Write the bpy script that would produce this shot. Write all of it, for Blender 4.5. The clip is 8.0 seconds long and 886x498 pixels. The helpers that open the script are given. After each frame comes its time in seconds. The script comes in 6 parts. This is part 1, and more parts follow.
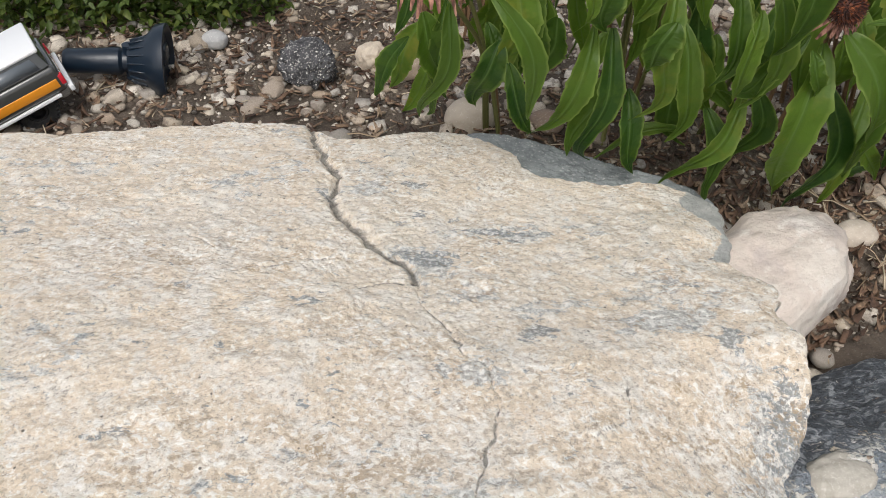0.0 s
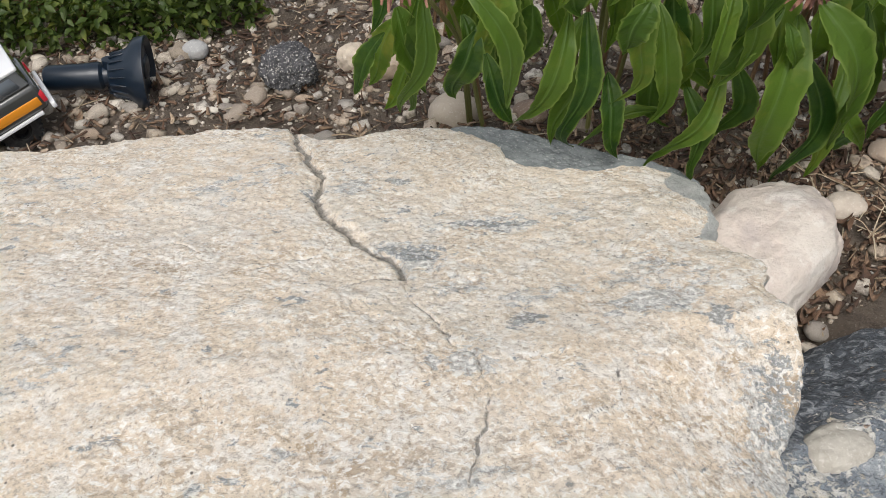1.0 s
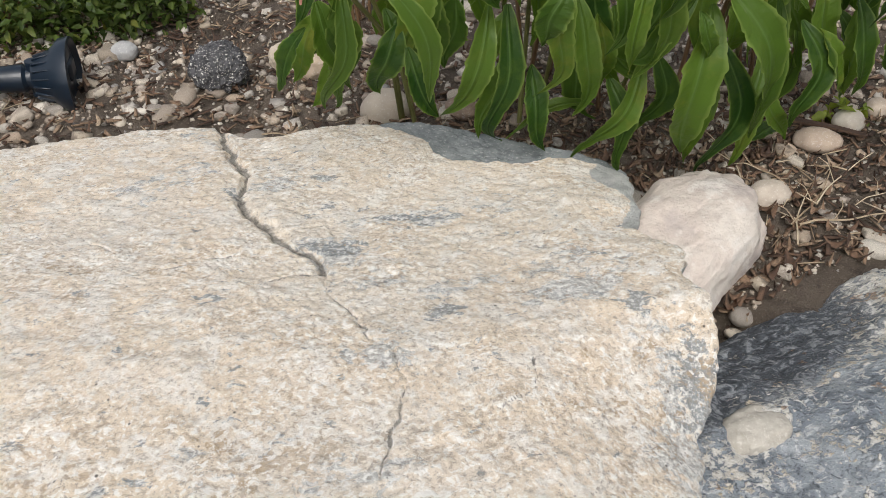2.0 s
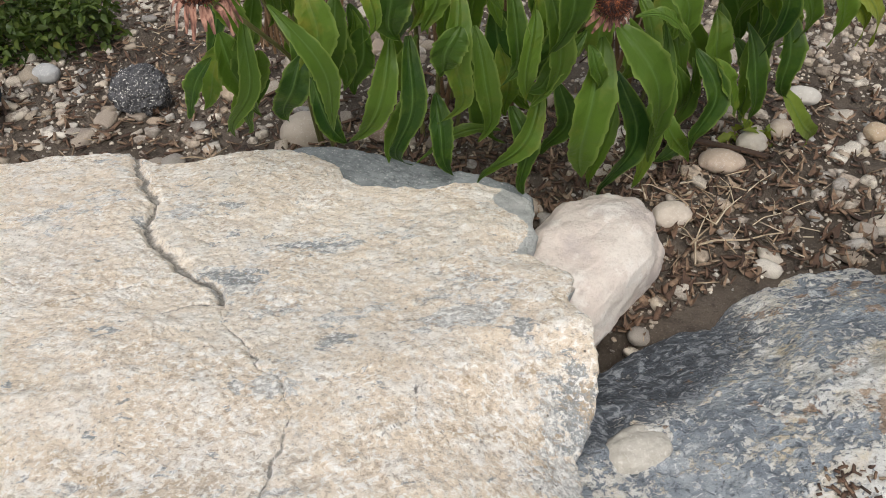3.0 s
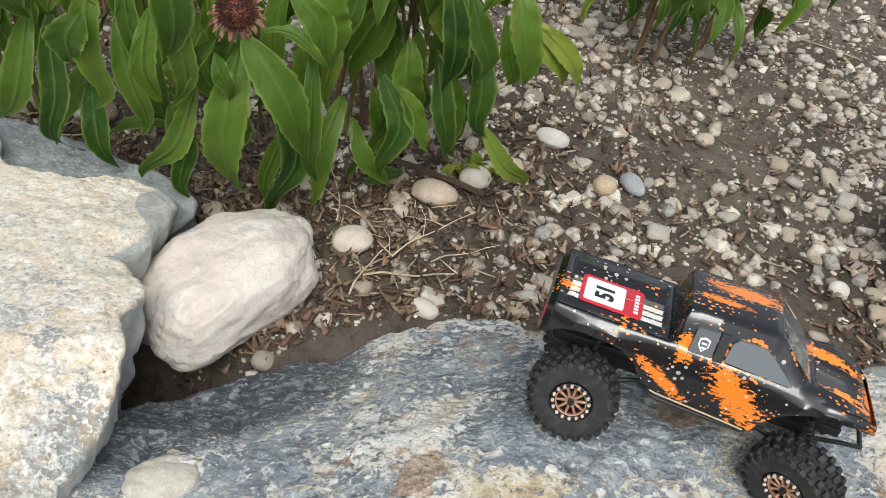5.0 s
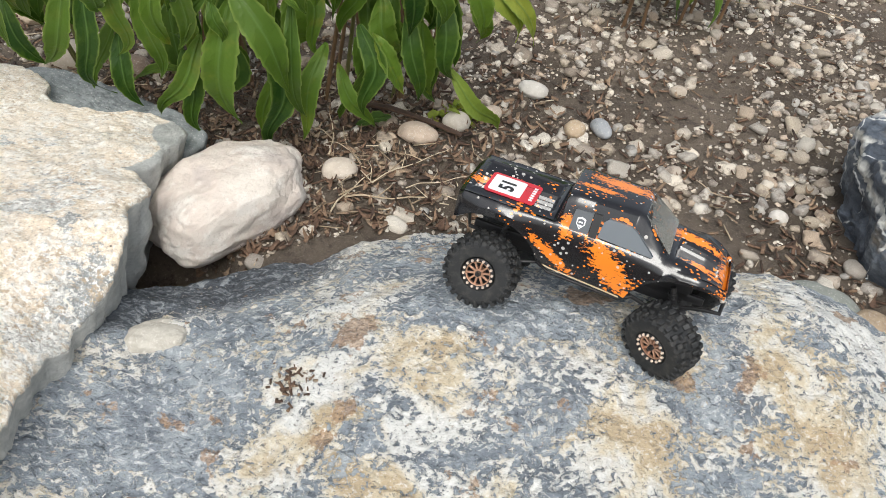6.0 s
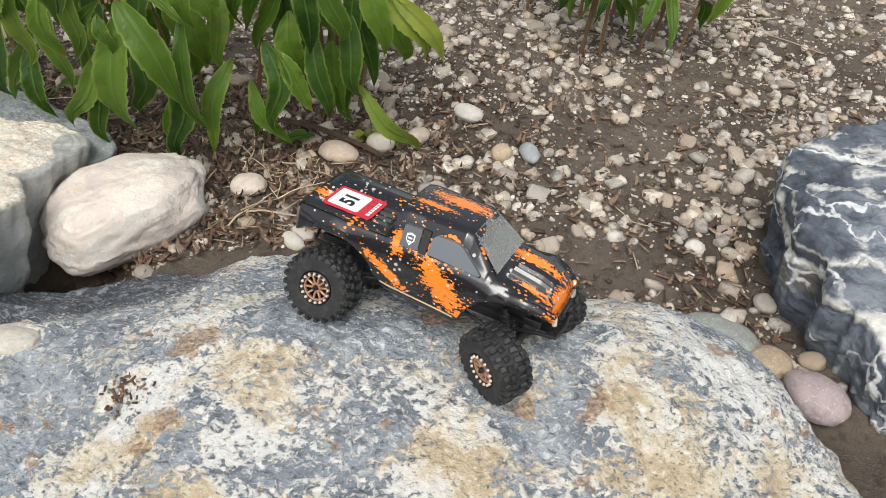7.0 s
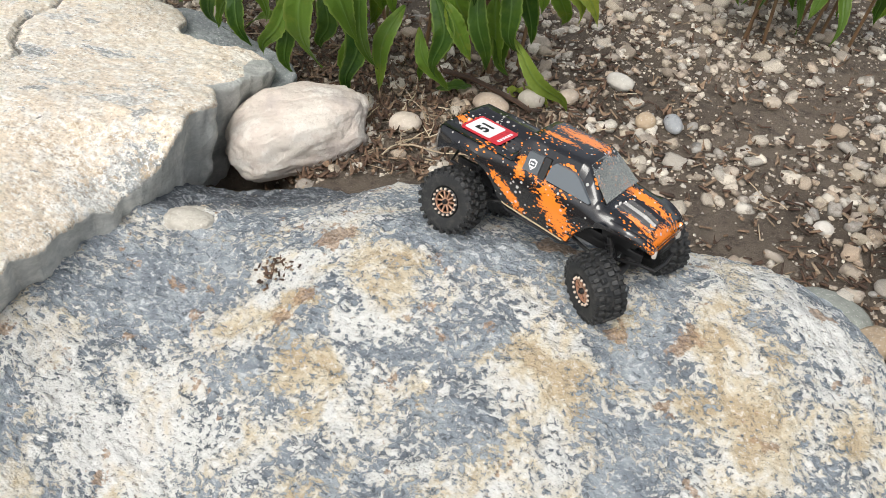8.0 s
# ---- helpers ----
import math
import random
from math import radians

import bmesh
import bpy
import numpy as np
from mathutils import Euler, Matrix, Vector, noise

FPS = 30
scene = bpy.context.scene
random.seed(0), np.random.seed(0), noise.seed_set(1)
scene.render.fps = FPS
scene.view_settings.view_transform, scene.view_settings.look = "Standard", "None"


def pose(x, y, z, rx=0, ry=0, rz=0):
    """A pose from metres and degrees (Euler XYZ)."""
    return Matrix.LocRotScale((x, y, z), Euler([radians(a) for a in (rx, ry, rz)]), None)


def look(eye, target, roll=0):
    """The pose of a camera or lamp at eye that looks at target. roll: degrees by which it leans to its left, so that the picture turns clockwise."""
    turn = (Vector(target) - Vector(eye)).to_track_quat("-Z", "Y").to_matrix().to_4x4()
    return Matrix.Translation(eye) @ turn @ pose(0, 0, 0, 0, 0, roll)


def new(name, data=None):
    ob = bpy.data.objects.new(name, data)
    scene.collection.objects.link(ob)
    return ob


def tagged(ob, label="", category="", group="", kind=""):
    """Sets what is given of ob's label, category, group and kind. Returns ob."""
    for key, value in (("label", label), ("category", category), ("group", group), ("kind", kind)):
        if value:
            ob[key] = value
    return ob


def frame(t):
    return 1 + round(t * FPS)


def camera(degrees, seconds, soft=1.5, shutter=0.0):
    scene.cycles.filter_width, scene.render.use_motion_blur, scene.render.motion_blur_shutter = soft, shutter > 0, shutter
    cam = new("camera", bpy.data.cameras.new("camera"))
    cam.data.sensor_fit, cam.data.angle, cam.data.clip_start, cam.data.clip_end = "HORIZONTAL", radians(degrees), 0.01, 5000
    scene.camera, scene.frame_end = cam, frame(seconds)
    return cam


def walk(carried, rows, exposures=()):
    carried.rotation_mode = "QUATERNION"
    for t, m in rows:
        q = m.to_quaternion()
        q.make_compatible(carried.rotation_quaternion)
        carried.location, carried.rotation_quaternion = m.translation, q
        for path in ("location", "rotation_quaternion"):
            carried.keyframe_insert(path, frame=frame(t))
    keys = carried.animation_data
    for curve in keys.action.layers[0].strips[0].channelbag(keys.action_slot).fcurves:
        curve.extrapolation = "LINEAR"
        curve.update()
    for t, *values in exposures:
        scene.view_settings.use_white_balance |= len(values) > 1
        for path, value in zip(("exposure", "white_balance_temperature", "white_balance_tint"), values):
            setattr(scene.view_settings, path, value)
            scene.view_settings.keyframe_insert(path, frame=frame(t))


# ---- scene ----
cam = camera(54.9, 8.0, soft=0.7)
PATH = [
    (0, (0.006, -0.008, 0.53), (0.015, 1.53, -0.749), 1.1),
    (0.5, (0.028, -0.011, 0.53), (0.038, 1.543, -0.729), -1.2),
    (1, (0.018, -0.011, 0.523), (0.024, 1.53, -0.752), -2.2),
    (1.5, (0.042, -0.012, 0.51), (0.082, 1.512, -0.785), -2.0),
    (1.7, (0.043, -0.012, 0.507), (0.107, 1.521, -0.775), -1.7),
    (2.8, (0.088, -0.024, 0.54), (0.248, 1.519, -0.721), -0.7),
    (3, (0.1, -0.022, 0.537), (0.281, 1.52, -0.724), -0.1),
    (3.5, (0.148, -0.048, 0.557), (0.384, 1.501, -0.685), 0.2),
    (4, (0.184, -0.122, 0.588), (0.437, 1.448, -0.624), 1.2),
    (4.5, (0.26, -0.09, 0.605), (0.492, 1.499, -0.587), 4.8),
    (5, (0.377, -0.012, 0.557), (0.677, 1.507, -0.709), 10.7),
    (5.2, (0.399, -0.012, 0.545), (0.722, 1.482, -0.746), 11.2),
    (6.3, (0.52, -0.214, 0.61), (0.549, 1.33, -0.661), 4.8),
    (6.5, (0.554, -0.218, 0.612), (0.548, 1.346, -0.634), 4.2),
    (7, (0.655, -0.161, 0.59), (0.641, 1.404, -0.655), 5.6),
    (7.5, (0.678, -0.142, 0.554), (0.586, 1.384, -0.735), 6.2),
    (8, (0.704, -0.252, 0.594), (0.33, 1.236, -0.689), 4.5),
]
walk(cam, [(t, look(eye, target, roll)) for t, eye, target, roll in PATH], [(0, 0.03, 6500, 10), (3.0, 0.03, 6500, 10), (4.5, 0.02, 6500, 9), (5.0, 0.30, 6350, 6), (6.4, 0.37, 6450, 8), (8.0, 0.38, 6500, 8)])

# ---- world and light: bright overcast sky, a veiled sun ----
SUN_EL, SUN_AZ = 54.0, 188.0
scene.view_settings.exposure = 0.0
world = bpy.data.worlds.new("sky")
scene.world = world
world.use_nodes = True
wn = world.node_tree
sky = wn.nodes.new("ShaderNodeTexSky")
sky.sky_type, sky.sun_disc = "NISHITA", False
sky.sun_elevation, sky.sun_rotation = radians(SUN_EL), radians(SUN_AZ)
sky.air_density, sky.dust_density, sky.ozone_density = 1.0, 4.0, 1.0
hsv = wn.nodes.new("ShaderNodeHueSaturation")
hsv.inputs["Saturation"].default_value = 0.35
wn.links.new(sky.outputs[0], hsv.inputs["Color"])
wn.links.new(hsv.outputs[0], wn.nodes["Background"].inputs["Color"])
wn.nodes["Background"].inputs["Strength"].default_value = 0.15
sun = new("sun", bpy.data.lights.new("sun", "SUN"))
sun.data.energy, sun.data.angle, sun.data.color = 1.4, radians(30), (1.0, 0.965, 0.92)
_az, _el = radians(SUN_AZ), radians(SUN_EL)
sun.matrix_world = look((math.sin(_az) * math.cos(_el) * 5, math.cos(_az) * math.cos(_el) * 5, math.sin(_el) * 5), (0, 0, 0))


# ---- node helpers ----
def material(name, rough=0.6, metal=0.0, color=(0.5, 0.5, 0.5), coat=0.0):
    m = bpy.data.materials.new(name)
    m.use_nodes = True
    b = m.node_tree.nodes["Principled BSDF"]
    b.inputs["Base Color"].default_value = (*color, 1)
    b.inputs["Roughness"].default_value, b.inputs["Metallic"].default_value = rough, metal
    b.inputs["Coat Weight"].default_value = coat
    return m, m.node_tree, b


def put(nt, sock, v):
    if isinstance(v, bpy.types.NodeSocket):
        nt.links.new(v, sock)
    elif isinstance(v, tuple) and len(v) == 3 and sock.type == "RGBA":
        sock.default_value = (*v, 1)
    else:
        sock.default_value = v


def coords(nt, scale=(1, 1, 1), rot=(0, 0, 0), loc=(0, 0, 0), shuffle=False):
    tc = nt.nodes.new("ShaderNodeTexCoord")
    out = tc.outputs["Object"]
    if shuffle:
        oi = nt.nodes.new("ShaderNodeObjectInfo")
        add = nt.nodes.new("ShaderNodeVectorMath")
        add.operation = "MULTIPLY_ADD"
        nt.links.new(oi.outputs["Random"], add.inputs[0])
        add.inputs[1].default_value = (7.1, 3.3, 5.7)
        nt.links.new(out, add.inputs[2])
        out = add.outputs[0]
    mp = nt.nodes.new("ShaderNodeMapping")
    nt.links.new(out, mp.inputs["Vector"])
    mp.inputs["Scale"].default_value = scale
    mp.inputs["Rotation"].default_value = [radians(a) for a in rot]
    mp.inputs["Location"].default_value = loc
    return mp.outputs[0]


def noise_tex(nt, vec, scale, detail=5.0, rough=0.6, dist=0.0):
    n = nt.nodes.new("ShaderNodeTexNoise")
    nt.links.new(vec, n.inputs["Vector"])
    n.inputs["Scale"].default_value, n.inputs["Detail"].default_value = scale, detail
    n.inputs["Roughness"].default_value, n.inputs["Distortion"].default_value = rough, dist
    return n.outputs["Fac"]


def voronoi(nt, vec, scale, feature="F1", out="Distance", rand=1.0):
    n = nt.nodes.new("ShaderNodeTexVoronoi")
    n.feature = feature
    nt.links.new(vec, n.inputs["Vector"])
    n.inputs["Scale"].default_value = scale
    n.inputs["Randomness"].default_value = rand
    return n.outputs[out]


def ramp(nt, fac, *stops):
    r = nt.nodes.new("ShaderNodeValToRGB")
    el = r.color_ramp.elements
    while len(el) < len(stops):
        el.new(0.5)
    for e, (p, c) in zip(el, stops):
        e.position = p
        e.color = (c, c, c, 1) if isinstance(c, (int, float)) else (*c, 1)
    nt.links.new(fac, r.inputs["Fac"])
    return r.outputs["Color"]


def mixc(nt, fac, a, b, blend="MIX"):
    m = nt.nodes.new("ShaderNodeMix")
    m.data_type, m.blend_type = "RGBA", blend
    put(nt, m.inputs[0], fac)
    put(nt, m.inputs[6], a)
    put(nt, m.inputs[7], b)
    return m.outputs[2]


def maths(nt, op, a, b=0.0, c=0.0):
    m = nt.nodes.new("ShaderNodeMath")
    m.operation = op
    put(nt, m.inputs[0], a)
    put(nt, m.inputs[1], b)
    put(nt, m.inputs[2], c)
    return m.outputs[0]


def bump(nt, b, height, dist=0.002, strength=0.6):
    n = nt.nodes.new("ShaderNodeBump")
    n.inputs["Distance"].default_value, n.inputs["Strength"].default_value = dist, strength
    nt.links.new(height, n.inputs["Height"])
    nt.links.new(n.outputs[0], b.inputs["Normal"])


def blots(nt, places):
    """How far inside any of some flat ellipses (x, y, half length, half width, turn): 1 at a middle, 0 at its edge and beyond."""
    v = coords(nt)
    f = None
    for x, y, rx, ry, turn in places:
        mp = nt.nodes.new("ShaderNodeMapping")
        mp.vector_type = "TEXTURE"
        nt.links.new(v, mp.inputs["Vector"])
        mp.inputs["Location"].default_value = (x, y, 0.1)
        mp.inputs["Rotation"].default_value = (0, 0, radians(turn))
        mp.inputs["Scale"].default_value = (rx, ry, 1.0)
        ln = nt.nodes.new("ShaderNodeVectorMath")
        ln.operation = "LENGTH"
        nt.links.new(mp.outputs[0], ln.inputs[0])
        k = maths(nt, "SUBTRACT", 1.0, ln.outputs["Value"])
        f = k if f is None else maths(nt, "MAXIMUM", f, k)
    return maths(nt, "MAXIMUM", f, 0.0)


def attr(nt, name):
    a = nt.nodes.new("ShaderNodeAttribute")
    a.attribute_name = name
    return a.outputs["Fac"]


def randoms(nt):
    """One random number for every piece, whether it is an object or an island of a joined mesh."""
    oi, ge = nt.nodes.new("ShaderNodeObjectInfo"), nt.nodes.new("ShaderNodeNewGeometry")
    return maths(nt, "FRACT", maths(nt, "ADD", oi.outputs["Random"], ge.outputs["Random Per Island"]))


# ---- materials ----
def slab_stone():
    m, nt, b = material("cream_limestone", 0.85)
    v = coords(nt)
    big = noise_tex(nt, v, 5, 5, 0.6)
    med = noise_tex(nt, v, 42, 10, 0.72)
    fine = noise_tex(nt, v, 260, 8, 0.78)
    c = ramp(nt, big, (0.36, (0.70, 0.63, 0.525)), (0.47, (0.71, 0.62, 0.495)), (0.55, (0.71, 0.60, 0.46)), (0.64, (0.71, 0.63, 0.52)))
    c = mixc(nt, ramp(nt, med, (0.50, 0), (0.56, 0.85)), c, (0.76, 0.715, 0.635))
    grain = noise_tex(nt, coords(nt, (34, 80, 60), (0, 0, 20)), 1.0, 12, 0.74, 0.5)
    zone = noise_tex(nt, coords(nt, loc=(3, 1, 0)), 8, 6, 0.62)
    fleck = noise_tex(nt, coords(nt, (62, 96, 80), (0, 0, 14), (5, 5, 5)), 1.0, 8, 0.68, 0.7)
    wide = noise_tex(nt, coords(nt, (1, 1.25, 1), (0, 0, 14), (3, 1, 0)), 6.5, 7, 0.60, 0.2)
    lichen = blots(nt, [(-0.005, 0.505, 0.05, 0.035, -10), (0.05, 0.545, 0.07, 0.018, 0), (0.10, 0.44, 0.08, 0.020, 12), (0.16, 0.42, 0.07, 0.022, 12), (0.215, 0.345, 0.05, 0.06, 0), (0.22, 0.30, 0.05, 0.05, 0), (-0.175, 0.52, 0.06, 0.04, -40), (0.03, 0.37, 0.05, 0.04, 0), (-0.06, 0.62, 0.04, 0.03, 0)])
    wide = maths(nt, "ADD", wide, maths(nt, "MULTIPLY", lichen, 0.30))
    crust = ramp(nt, maths(nt, "ADD", fleck, maths(nt, "MULTIPLY", maths(nt, "SUBTRACT", wide, 0.5), 1.1)), (0.67, 0), (0.69, 1))
    c = mixc(nt, maths(nt, "MULTIPLY", crust, 0.8), c, ramp(nt, fine, (0.42, (0.34, 0.36, 0.36)), (0.56, (0.64, 0.64, 0.61))))
    patches = maths(nt, "MULTIPLY", ramp(nt, noise_tex(nt, coords(nt, (1, 1.6, 1), loc=(9, 4, 2)), 17, 9, 0.66, 0.3), (0.64, 0), (0.66, 1)), 0.9)
    blotch = ramp(nt, maths(nt, "ADD", fleck, maths(nt, "MULTIPLY", blots(nt, [(-0.004, 0.503, 0.034, 0.018, -15), (0.074, 0.405, 0.022, 0.014, 20), (0.055, 0.548, 0.05, 0.008, 0), (0.205, 0.40, 0.02, 0.014, 0), (0.235, 0.34, 0.025, 0.05, 0), (-0.02, 0.63, 0.022, 0.010, 0)]), 0.35)), (0.63, 0), (0.655, 0.85))
    patches = maths(nt, "MAXIMUM", patches, blotch)
    c = mixc(nt, patches, c, ramp(nt, fine, (0.40, (0.17, 0.19, 0.20)), (0.60, (0.36, 0.38, 0.38))))
    stain = ramp(nt, maths(nt, "ADD", noise_tex(nt, coords(nt, loc=(7, 2, 1)), 52, 8, 0.72), maths(nt, "MULTIPLY", blots(nt, [(0.083, 0.352, 0.022, 0.02, 0), (0.0, 0.30, 0.10, 0.05, 0)]), 0.10)), (0.575, 0), (0.62, 1))
    c = mixc(nt, maths(nt, "MULTIPLY", stain, ramp(nt, noise_tex(nt, coords(nt, loc=(1, 8, 1)), 7, 4, 0.5), (0.47, 0), (0.60, 0.85))), c, (0.44, 0.33, 0.21))
    c = mixc(nt, ramp(nt, fine, (0.39, 0.8), (0.45, 0)), c, (0.34, 0.30, 0.255))
    c = mixc(nt, ramp(nt, fine, (0.54, 0), (0.59, 0.6)), c, (0.88, 0.86, 0.81))
    pit = noise_tex(nt, coords(nt, (1, 1.2, 1), (0, 0, 14), (2, 2, 2)), 190, 3, 0.6, 0.5)
    where = noise_tex(nt, coords(nt, loc=(8, 3, 4)), 13, 6, 0.65)
    front = nt.nodes.new("ShaderNodeSeparateXYZ")
    nt.links.new(v, front.inputs[0])
    coarse = maths(nt, "ADD", where, maths(nt, "MULTIPLY", maths(nt, "MAXIMUM", maths(nt, "SUBTRACT", 0.48, front.outputs["Y"]), 0.0), 0.30))
    c = mixc(nt, maths(nt, "MULTIPLY", ramp(nt, pit, (0.37, 1), (0.43, 0)), ramp(nt, coarse, (0.47, 0.0), (0.57, 0.65))), c, ramp(nt, where, (0.45, (0.36, 0.34, 0.30)), (0.58, (0.42, 0.32, 0.22))))
    c = mixc(nt, maths(nt, "MULTIPLY", ramp(nt, pit, (0.55, 0), (0.61, 1)), ramp(nt, coarse, (0.46, 0.3), (0.58, 0.8))), c, (0.87, 0.85, 0.80))
    holes = ramp(nt, voronoi(nt, coords(nt, loc=(0.3, 0.1, 0)), 62, "F1"), (0.045, 1), (0.075, 0))
    c = mixc(nt, maths(nt, "MULTIPLY", holes, ramp(nt, zone, (0.5, 0), (0.54, 0.9))), c, (0.10, 0.085, 0.07))
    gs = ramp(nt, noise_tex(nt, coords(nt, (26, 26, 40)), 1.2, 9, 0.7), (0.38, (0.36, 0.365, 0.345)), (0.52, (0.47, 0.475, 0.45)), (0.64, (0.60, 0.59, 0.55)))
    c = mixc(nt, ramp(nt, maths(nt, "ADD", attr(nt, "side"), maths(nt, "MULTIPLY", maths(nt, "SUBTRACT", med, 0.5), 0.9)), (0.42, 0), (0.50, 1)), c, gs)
    # Dark tone along the cracks: their dirt fill plus painted groove shade.
    crack_dirt_shade = ramp(nt, maths(nt, "ADD", attr(nt, "crack"), maths(nt, "MULTIPLY", maths(nt, "SUBTRACT", med, 0.5), 1.6)), (0.36, 0), (0.60, 0.85))
    c = mixc(nt, crack_dirt_shade, c, ramp(nt, fine, (0.42, (0.08, 0.075, 0.065)), (0.58, (0.27, 0.25, 0.22))))
    nt.links.new(c, b.inputs["Base Color"])
    bump(nt, b, maths(nt, "ADD", maths(nt, "MULTIPLY", med, 1.6), maths(nt, "ADD", maths(nt, "ADD", fine, maths(nt, "MULTIPLY", pit, 0.8)), maths(nt, "SUBTRACT", maths(nt, "MULTIPLY", grain, 0.15), maths(nt, "MULTIPLY", crust, 0.25)))), 0.0020, 0.8)
    return m


def mottled_stone():
    m, nt, b = material("mottled_grey_stone", 0.78)
    zone = noise_tex(nt, coords(nt, (1, 1.25, 1), (0, 0, 15), (4, 4, 1)), 13, 8, 0.62, 0.4)
    pale = blots(nt, [(0.44, 0.288, 0.055, 0.03, 10), (0.45, 0.375, 0.09, 0.04, 15), (0.35, 0.13, 0.10, 0.08, 0), (0.74, 0.40, 0.09, 0.04, 0), (0.90, 0.36, 0.10, 0.07, -30), (0.54, 0.24, 0.08, 0.02, 10)])
    tan = blots(nt, [(0.84, 0.28, 0.10, 0.09, 30), (0.935, 0.28, 0.07, 0.06, 0), (0.41, 0.235, 0.08, 0.035, 10), (0.68, 0.24, 0.05, 0.08, 20), (0.47, 0.20, 0.05, 0.03, 0), (0.50, 0.30, 0.06, 0.02, 20)])
    blue = blots(nt, [(0.585, 0.335, 0.10, 0.05, 12), (0.575, 0.235, 0.085, 0.035, 8), (0.31, 0.25, 0.08, 0.09, 40), (0.52, 0.44, 0.10, 0.04, 15), (0.76, 0.30, 0.04, 0.05, 0), (0.93, 0.42, 0.06, 0.04, -30), (0.36, 0.36, 0.07, 0.04, 20)])
    zone = maths(nt, "ADD", maths(nt, "ADD", zone, maths(nt, "MULTIPLY", blue, -0.24)), maths(nt, "MULTIPLY", maths(nt, "MAXIMUM", pale, tan), 0.17))
    wisp = noise_tex(nt, coords(nt, (95, 150, 130), (0, 0, 16)), 1.0, 7, 0.66, 0.8)
    speck = noise_tex(nt, coords(nt, (1, 1.25, 1), (0, 0, 20)), 150, 5, 0.66, 0.4)
    fine = noise_tex(nt, coords(nt, (230, 300, 300), (0, 0, 20)), 1.0, 6, 0.75)
    broad = noise_tex(nt, coords(nt, loc=(6, 1, 3)), 24, 7, 0.62, 0.5)
    base = ramp(nt, broad, (0.36, (0.17, 0.195, 0.225)), (0.50, (0.28, 0.315, 0.35)), (0.62, (0.40, 0.435, 0.46)))
    base = mixc(nt, ramp(nt, wisp, (0.53, 0), (0.60, 0.85)), base, (0.68, 0.70, 0.70))
    base = mixc(nt, ramp(nt, wisp, (0.36, 0.8), (0.42, 0)), base, (0.075, 0.088, 0.105))
    crust = ramp(nt, maths(nt, "ADD", maths(nt, "ADD", broad, maths(nt, "MULTIPLY", tan, 0.16)), maths(nt, "MULTIPLY", pale, -0.08)), (0.44, (0.74, 0.735, 0.70)), (0.53, (0.73, 0.69, 0.61)), (0.60, (0.67, 0.59, 0.44)), (0.67, (0.55, 0.44, 0.29)))
    crust = mixc(nt, ramp(nt, speck, (0.36, 0.9), (0.43, 0)), crust, ramp(nt, wisp, (0.42, (0.17, 0.185, 0.20)), (0.58, (0.36, 0.29, 0.21))))
    crust = mixc(nt, ramp(nt, speck, (0.57, 0), (0.63, 0.6)), crust, (0.84, 0.83, 0.80))
    cover = ramp(nt, maths(nt, "ADD", maths(nt, "ADD", zone, maths(nt, "MULTIPLY", maths(nt, "SUBTRACT", speck, 0.5), 0.9)), maths(nt, "MULTIPLY", maths(nt, "SUBTRACT", wisp, 0.5), 0.6)), (0.465, 0), (0.51, 1))
    c = mixc(nt, cover, base, crust)
    rust = ramp(nt, maths(nt, "ADD", noise_tex(nt, coords(nt, loc=(2, 9, 5)), 22, 9, 0.64), maths(nt, "MULTIPLY", blots(nt, [(0.462, 0.322, 0.030, 0.022, 60), (0.655, 0.375, 0.03, 0.035, 0), (0.575, 0.385, 0.03, 0.012, 0)]), 0.22)), (0.615, 0), (0.635, 0.75))
    c = mixc(nt, rust, c, ramp(nt, fine, (0.42, (0.28, 0.17, 0.10)), (0.55, (0.50, 0.33, 0.20))))
    c = mixc(nt, ramp(nt, fine, (0.36, 0.8), (0.42, 0)), c, (0.09, 0.095, 0.10))
    c = mixc(nt, ramp(nt, fine, (0.59, 0), (0.64, 0.6)), c, (0.88, 0.87, 0.84))
    # Dark slate of flanks and back slope, with the slope's shade painted in.
    slate_shade = ramp(nt, wisp, (0.38, (0.045, 0.052, 0.062)), (0.52, (0.12, 0.135, 0.155)), (0.60, (0.34, 0.36, 0.38)))
    c = mixc(nt, ramp(nt, maths(nt, "ADD", attr(nt, "side"), maths(nt, "MULTIPLY", maths(nt, "SUBTRACT", wisp, 0.5), 1.1)), (0.42, 0), (0.50, 1)), c, slate_shade)
    nt.links.new(c, b.inputs["Base Color"])
    h = maths(nt, "ADD", maths(nt, "ADD", maths(nt, "MULTIPLY", wisp, 1.2), maths(nt, "MULTIPLY", speck, 1.2)), maths(nt, "ADD", fine, maths(nt, "MULTIPLY", cover, 0.5)))
    bump(nt, b, h, 0.0030, 1.0)
    return m


